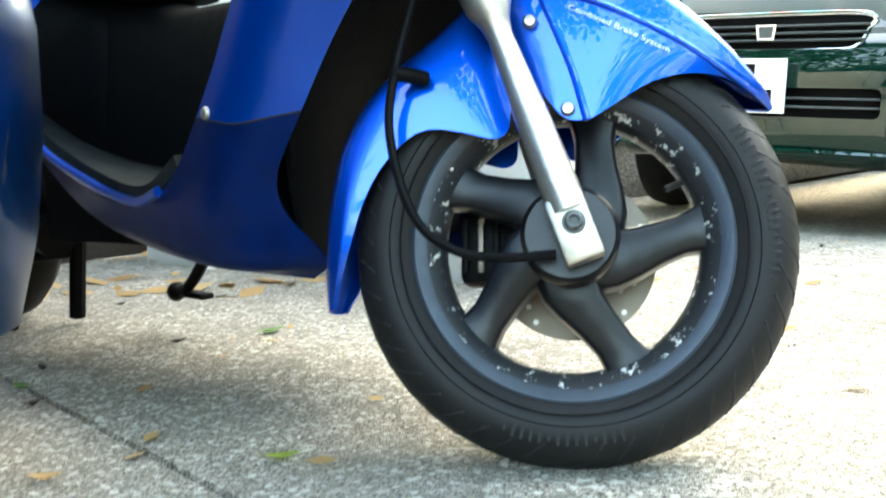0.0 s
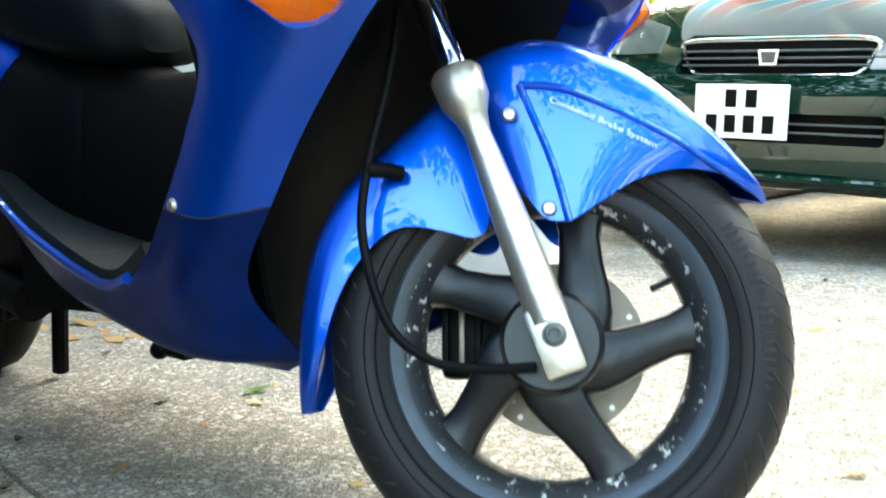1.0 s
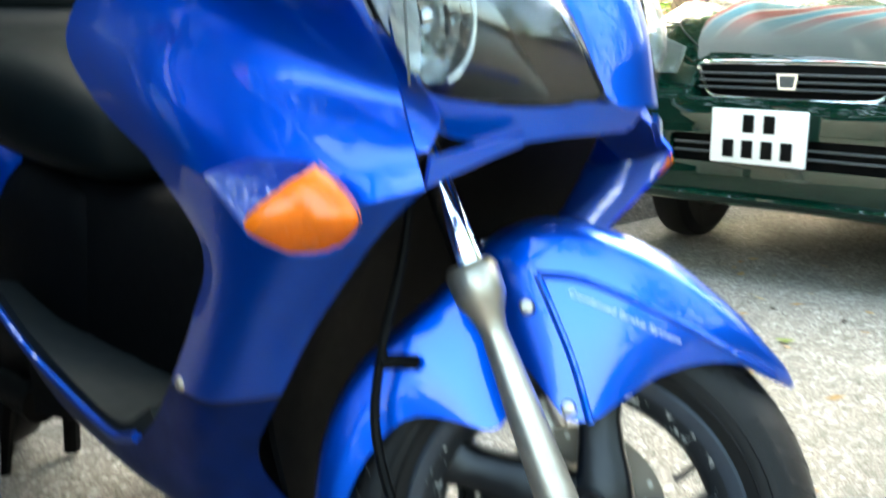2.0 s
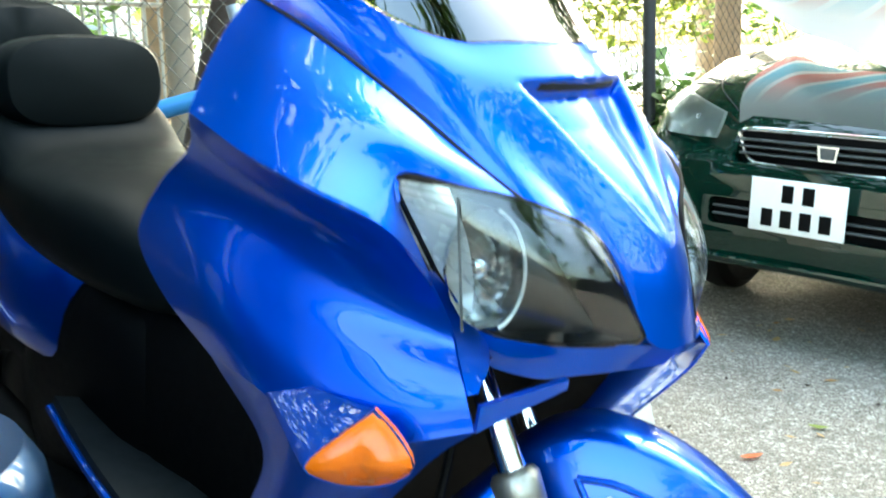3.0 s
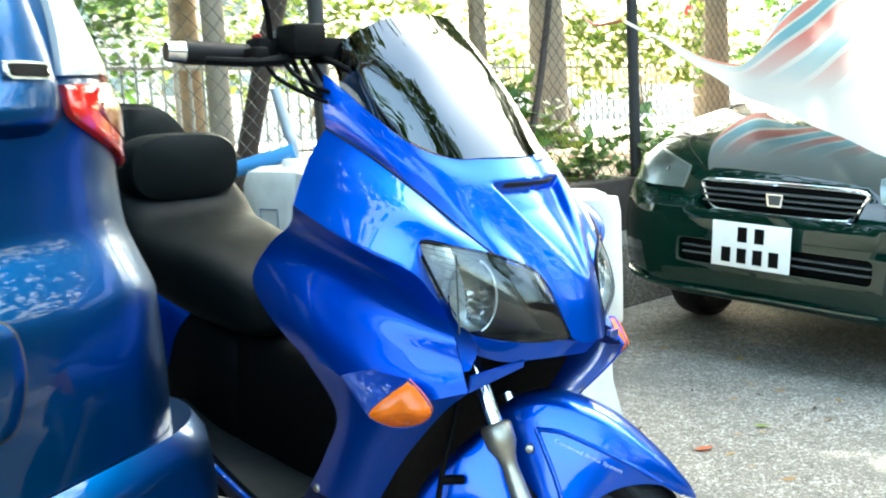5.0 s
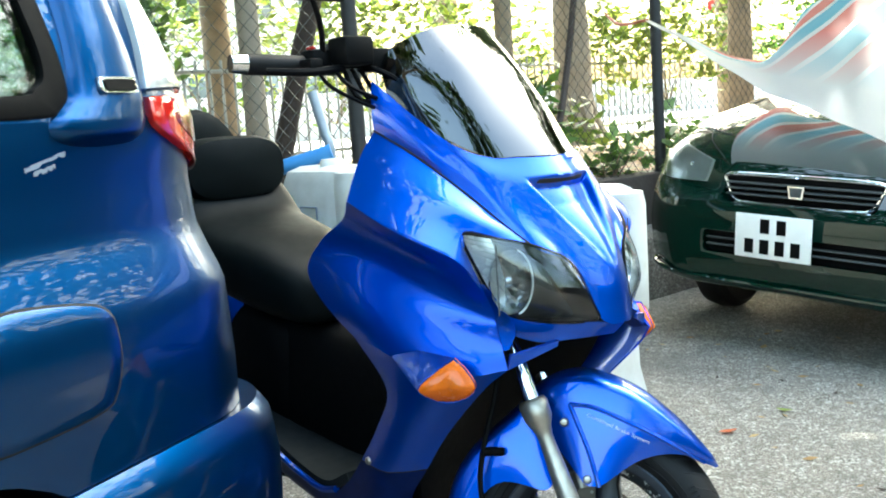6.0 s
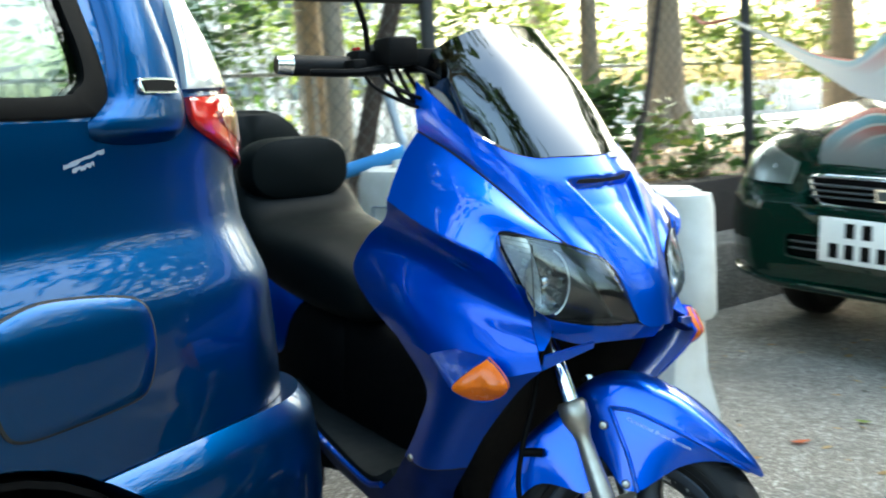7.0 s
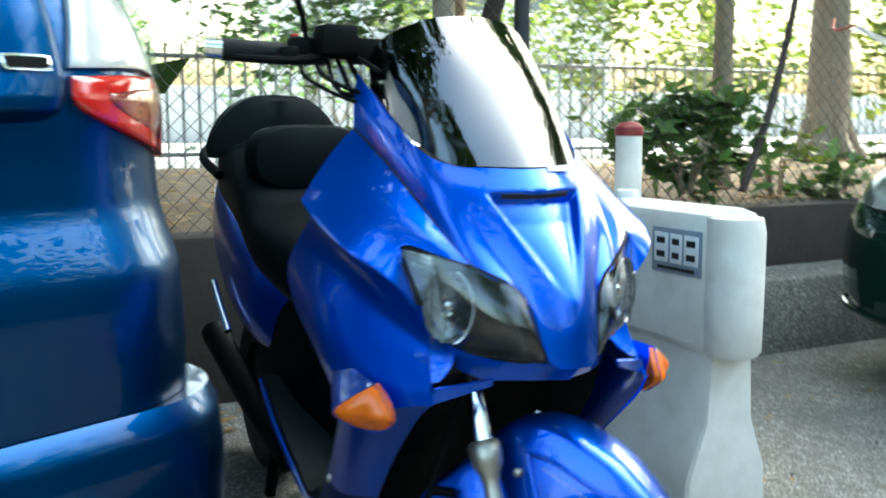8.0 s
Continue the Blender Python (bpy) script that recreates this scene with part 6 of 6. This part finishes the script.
# unseen trees and boughs added round and over the yard to block light
SHADE_BOUGHS = {4: [((-3.8, 0.5, 6.2), (2.4, 2.2, 0.9), 1300)] , 6: [((-0.4, -0.8, 5.4), (2.6, 2.2, 1.2), 3200)]}
for k, (x, y, cz, rx, rz, n) in enumerate(((-7.0, 1.0, 4.0, 3.0, 3.2, 5200), (-6.5, -5.0, 3.6, 3.0, 3.4, 3000), (-6.5, -9.5, 3.4, 2.6, 3.0, 2600), (5.5, -8.0, 3.4, 2.6, 3.0, 2600), (8.0, -3.4, 3.6, 2.6, 3.4, 1500), (8.2, 1.4, 3.4, 2.4, 3.2, 5600), (7.6, 9.6, 3.6, 2.6, 3.0, 2400), (8.6, 5.6, 3.2, 2.2, 2.8, 1500), (9.4, 12.6, 3.4, 2.6, 3.0, 3000))):
    tree(x, y, GZ, 0.2, 4.4, [((0, 0, cz), (rx, rx, rz), n)] + (SHADE_BOUGHS.get(k, [])), "dense leafy tree added out of view at the yard edge to block sky light", seed=60 + k, size=0.3, mat=DARK_LEAF)
tree(-3.2, -1.6, GZ, 0.16, 4.6, [((0.55, 2.3, 6.3), (2.1, 1.8, 0.8), 2000), ((0.8, 0.6, 6.0), (1.6, 1.6, 0.8), 900), ((3.0, -0.2, 6.6), (1.9, 1.3, 0.7), 600), ((3.4, -2.6, 6.4), (2.2, 2.0, 0.8), 900), ((2.6, 3.3, 6.2), (1.2, 0.9, 0.5), 420), ((1.2, 3.9, 6.2), (1.0, 0.8, 0.5), 500), ((-2.1, 2.9, 6.2), (1.8, 1.9, 0.7), 1800)], "tall tree added out of view, its boughs over the van to block light", seed=71, size=0.3, lean=(0.8, 0.4), mat=DARK_LEAF)
shrub(-0.42, 4.97, BED + 0.12, (0.36, 0.28, 0.24), 620, 0.13, "dense mid-green broad-leaved shrub at the foot of the fence", LEAF, 31)
shrub(0.75, 6.05, BED - 0.1, (0.4, 0.35, 0.22), 420, 0.12, "green leafy plants hanging over the low wall", LEAF, 34)
shrub(1.15, 6.7, BED - 0.15, (0.35, 0.35, 0.25), 260, 0.12, "dark green plants beside the low wall", DARK_LEAF, 35)
shrub(0.2, 5.75, BED - 0.05, (0.22, 0.22, 0.14), 120, 0.11, "small green sapling on the bed's edge", LEAF, 32)
shrub(-0.05, 5.6, BED, (0.2, 0.2, 0.35), 60, 0.1, "thin green sapling by the fence", LEAF_YELLOW, 33)
for k, (x, y, rx, rz, mt) in enumerate(((-4.4, 7.2, 1.2, 0.8, DARK_LEAF), (-3.2, 11.2, 1.3, 0.7, LEAF_YELLOW), (-1.6, 11.8, 1.1, 0.6, LEAF_YELLOW), (0.9, 12.2, 1.0, 0.5, LEAF_YELLOW), (-5.6, 9.6, 1.4, 0.8, LEAF), (2.8, 12.8, 1.1, 0.5, LEAF), (-7.5, 7.0, 1.2, 0.7, LEAF_YELLOW), (-4.4, 10.4, 1.3, 0.9, LEAF_YELLOW), (-2.4, 11.4, 1.2, 1.1, LEAF_YELLOW), (-0.4, 12.4, 1.2, 0.9, LEAF_YELLOW), (4.4, 13.5, 1.4, 0.8, LEAF_YELLOW))):
    shrub(x, y, BED + 0.5, (rx, 0.6, rz * 1.3), 850, 0.15, "dark green bush in the planting bed" if k < 1 else "yellow-green hedge beyond the road", mt, 39 + k)


# chain-link fence
def build_fence():
    e = thing("chain_link_fence", Matrix.Identity(4), "galvanised chain-link fence on dark posts", "fence")
    p, z0, z1 = 0.038, BED + 0.02, 2.3
    rows = int((z1 - z0) / p)
    verts, faces = [], []
    r = 0.0026
    s0, s1 = -7.5, 3.2
    for k in range(int((s1 - s0) / p)):
        for j in range(rows + 1):
            s = s0 + k * p + (p / 2 if (j + k) % 2 else -p / 2) * 0.98
            c = fence_point(s, 0.003 if j % 2 else -0.003, z0 + j * p)
            b = len(verts)
            verts += [c + FDIR * r, c - FDIR * r * 0.5 + FOUT * r * 0.87, c - FDIR * r * 0.5 - FOUT * r * 0.87]
            if j:
                for q in range(3):
                    faces.append((b - 3 + q, b - 3 + (q + 1) % 3, b + (q + 1) % 3, b + q))
    me = bpy.data.meshes.new("chain_link")
    me.from_pydata([tuple(v) for v in verts], [], faces)
    me.materials.append(WIRE)
    m = new("chain_link", me)
    m.parent = e
    tagged(m, kind="stuff")
    for s in (-6.2, -2.13, 0.3, 3.1):
        bm = bmesh.new()
        tube(bm, [fence_point(s, 0, BED - 0.1), fence_point(s, 0, 2.6)], 0.036, 4, 14)
        part("post", bm, POST_BLACK, e, "black painted steel post")
    for z, a, b in ((1.66, -7.4, -2.13), (2.32, -7.4, 3.1)):
        bm = bmesh.new()
        tube(bm, [fence_point(a, 0, z), fence_point(b, 0, z)], 0.024, 4, 10)
        part("rail", bm, POST_BLACK, e)


build_fence()
bm = bmesh.new()
tube(bm, [fence_point(-0.85, -0.05, BED + 0.1), fence_point(-0.6, 0, 1.25), fence_point(-0.25, 0.1, 2.3)], (0.022, 0.018), 10, 8)
tagged(finish(bm, "wooden_stake", DARK_BARK), "dark leaning wooden stake against the fence", "stake")

# railing beyond the bed
rail = thing("railing", Matrix.Identity(4), "grey iron picket railing along the road", "railing")
for z in (BED + 0.2, BED + 1.0):
    bm = bmesh.new()
    tube(bm, [fence_point(-16, 4.3, z), fence_point(8, 4.3, z)], 0.02, 4, 8)
    part("rail", bm, RAIL_GREY, rail)
bm = bmesh.new()
tube(bm, [(0, 0, BED), (0, 0, BED + 1.1)], 0.013, 2, 6)
first = part("picket", bm, RAIL_GREY, rail)
first.location = fence_point(-12, 4.3)
for k in range(1, 150):
    o = new("picket", first.data)
    o.parent = rail
    o.location = fence_point(-12 + 0.13 * k, 4.3)
# pale buildings in the distance
bm = bmesh.new()
a = math.degrees(math.atan2(FDIR.y, FDIR.x))
box(bm, (0, 0, 0), (70, 0.4, 1.3), 0.02, pose(*fence_point(0, 17, BED + 0.6), 0, 0, a))
tagged(finish(bm, "boundary_wall", PALE_WALL), "long pale wall across the road", "wall", kind="structure")
for s, w, h in ((-18, 9, 7), (-5, 7, 9), (9, 10, 8)):
    e = thing("building", pose(*fence_point(s, 24, 0), 0, 0, a), "pale rendered building behind the trees", "building")
    bm = bmesh.new()
    box(bm, (0, 0, h / 2), (w, 5, h), 0.05, None)
    part("wall", bm, PALE_WALL, e)
    for fl in range(2):
        for k in range(int(w // 2)):
            bm = bmesh.new()
            box(bm, (-w / 2 + 1.2 + 2 * k, -2.5, 2.0 + 3 * fl), (1.0, 0.06, 1.3), 0.01, None)
            part("window", bm, material("dim_window", (0.08, 0.1, 0.1), rough=0.1) if fl == 0 and k == 0 and s == -18 else bpy.data.materials["dim_window"], e)

# round red sign far off beyond the road
e = thing("road_sign", pose(2.04, 17.33, BED, 0, 0, 8), "round red road sign with a white bar on a grey pole", "sign")
bm = bmesh.new()
tube(bm, [(0, 0, 0), (0, 0, 2.68 - BED + 0.1)], 0.03, 3, 10)
part("pole", bm, RAIL_GREY, e)
bm = bmesh.new()
lathe(bm, [(0.0, -0.05), (0.16, -0.05), (0.165, -0.045), (0.165, -0.035), (0.0, -0.035)], "Y", 32)
bmesh.ops.translate(bm, vec=(0, 0, 2.68 - BED), verts=bm.verts)
part("disc", bm, material("sign_red", (0.5, 0.05, 0.04), rough=0.5, spots=0.3, scale=10), e, "dull red disc")
bm = bmesh.new()
box(bm, (0, -0.055, 2.68 - BED), (0.2, 0.006, 0.05), 0.002, None)
part("bar", bm, PALE_WALL, e, "white horizontal bar")

# ---- small things on the ground ----
def ground_leaf(x, y, size, turn, mat, label):
    bm = bmesh.new()
    pts = [(-1, 0), (-0.6, 0.3), (0, 0.42), (0.6, 0.26), (1, 0), (0.6, -0.28), (0, -0.42), (-0.6, -0.28)]
    g = [bm.verts.new((px * size / 2, py * size / 2, 0.006 + 0.006 * abs(py) + 0.005 * px * px)) for px, py in pts]
    c = bm.verts.new((0, 0, 0.003))
    for k in range(8):
        bm.faces.new((g[k], g[(k + 1) % 8], c))
    bmesh.ops.transform(bm, matrix=pose(x, y, ground_z(x, y), 0, 0, turn), verts=bm.verts)
    tagged(finish(bm, "fallen_leaf", mat), label, "leaf", "fallen leaves")


RED_LEAF = leafage("red_dry_leaf", (0.45, 0.1, 0.03), (0.5, 0.14, 0.05), 0.7)
for x, y, sz, tn, mt, lb in ((-0.168, 1.252, 0.05, 20, LEAF_YELLOW, "small yellow-green leaf on the concrete"), (-0.438, 1.184, 0.045, 10, LEAF_DRY, "small brown leaf on the concrete"),
                             (-0.386, 2.007, 0.07, 40, LEAF, "small green leaf on the concrete"), (-0.69, 1.595, 0.05, -30, LEAF, "small green leaf by the joint"),
                             (0.592, 2.7, 0.07, 25, RED_LEAF, "dry red-brown leaf on the concrete"), (0.808, 2.924, 0.06, -20, LEAF_YELLOW, "yellowish leaf on the concrete"), (0.869, 3.853, 0.07, 70, LEAF_DRY, "dry brown leaf on the concrete"), (0.159, 4.365, 0.06, 0, LEAF_DRY, "dry brown leaf on the concrete")):
    ground_leaf(x, y, sz, tn, mt, lb)
rnd = random.Random(9)
bm = bmesh.new()
for _ in range(420):
    x, y = -2.6 + 2.2 * rnd.random(), 2.4 + 1.8 * rnd.random()
    if rnd.random() < 0.35:
        x, y = -0.5 + 3.0 * rnd.random(), 1.2 + 3.2 * rnd.random()
        sz = 0.012 + 0.014 * rnd.random()
    else:
        sz = 0.03 + 0.05 * rnd.random()
    tn = rnd.random() * 6.28
    u, v = Vector((math.cos(tn), math.sin(tn), 0.2 * rnd.random())), Vector((-math.sin(tn), math.cos(tn), 0.3 * rnd.random()))
    c = Vector((x, y, ground_z(x, y) + 0.006))
    bm.faces.new([bm.verts.new(q) for q in (c - u * sz, c + v * sz * 0.4 - u * sz * 0.1, c + u * sz, c - v * sz * 0.4)])
tagged(finish(bm, "leaf_litter", LEAF_DRY), "scattered dry brown leaves and scraps on the ground", "litter", kind="stuff")
rnd = random.Random(41)
for x, y in ((0.62, 3.35), (0.86, 3.3), (1.02, 3.12), (-0.72, 1.72), (-0.55, 1.92), (-0.62, 1.5), (0.95, 2.2), (0.4, 2.9), (-0.3, 2.5), (-0.85, 2.35)):
    ground_leaf(x, y, 0.022 + 0.02 * rnd.random(), 360 * rnd.random(), DARK_BARK, "small dark scrap of bark on the concrete")
rnd = random.Random(29)
verts, faces = [], []
for _ in range(2600):
    x, y = -1.3 + 3.2 * rnd.random(), 0.8 + 2.6 * rnd.random() ** 1.3
    r, z = 0.0014 + 0.0032 * rnd.random() ** 3, ground_z(x, y)
    b, tn = len(verts), rnd.random() * 6.28
    for k in range(4):
        a = tn + k * 1.57
        verts.append((x + r * (0.8 + 0.5 * rnd.random()) * math.cos(a), y + r * math.sin(a), z - 0.0004))
    verts.append((x + r * 0.2, y, z + r * (0.5 + 0.5 * rnd.random())))
    faces += [(b + k, b + (k + 1) % 4, b + 4) for k in range(4)]
me = bpy.data.meshes.new("grit")
me.from_pydata(verts, [], faces)
me.materials.append(leafage("loose_grit", (0.08, 0.065, 0.05), (0.5, 0.46, 0.4), 0.9))
tagged(new("grit", me), "loose sand grains and grit on the concrete", "grit", kind="stuff")
rnd = random.Random(19)
bm = bmesh.new()
for _ in range(1600):
    s, o = -6 + 9 * rnd.random(), 0.15 + 3.2 * rnd.random() ** 1.4
    c = fence_point(s, o, BED + 0.05 * min(o, 2) + 0.03)
    tn, sz = rnd.random() * 6.28, 0.03 + 0.05 * rnd.random()
    u, v = Vector((math.cos(tn), math.sin(tn), 0.3 * (rnd.random() - 0.5))), Vector((-math.sin(tn), math.cos(tn), 0.5 * (rnd.random() - 0.5)))
    bm.faces.new([bm.verts.new(q) for q in (c - u * sz, c + v * sz * 0.45, c + u * sz, c - v * sz * 0.45)])
tagged(finish(bm, "bed_litter", LEAF_DRY), "thick layer of dry leaves on the raised bed", "litter", kind="stuff")
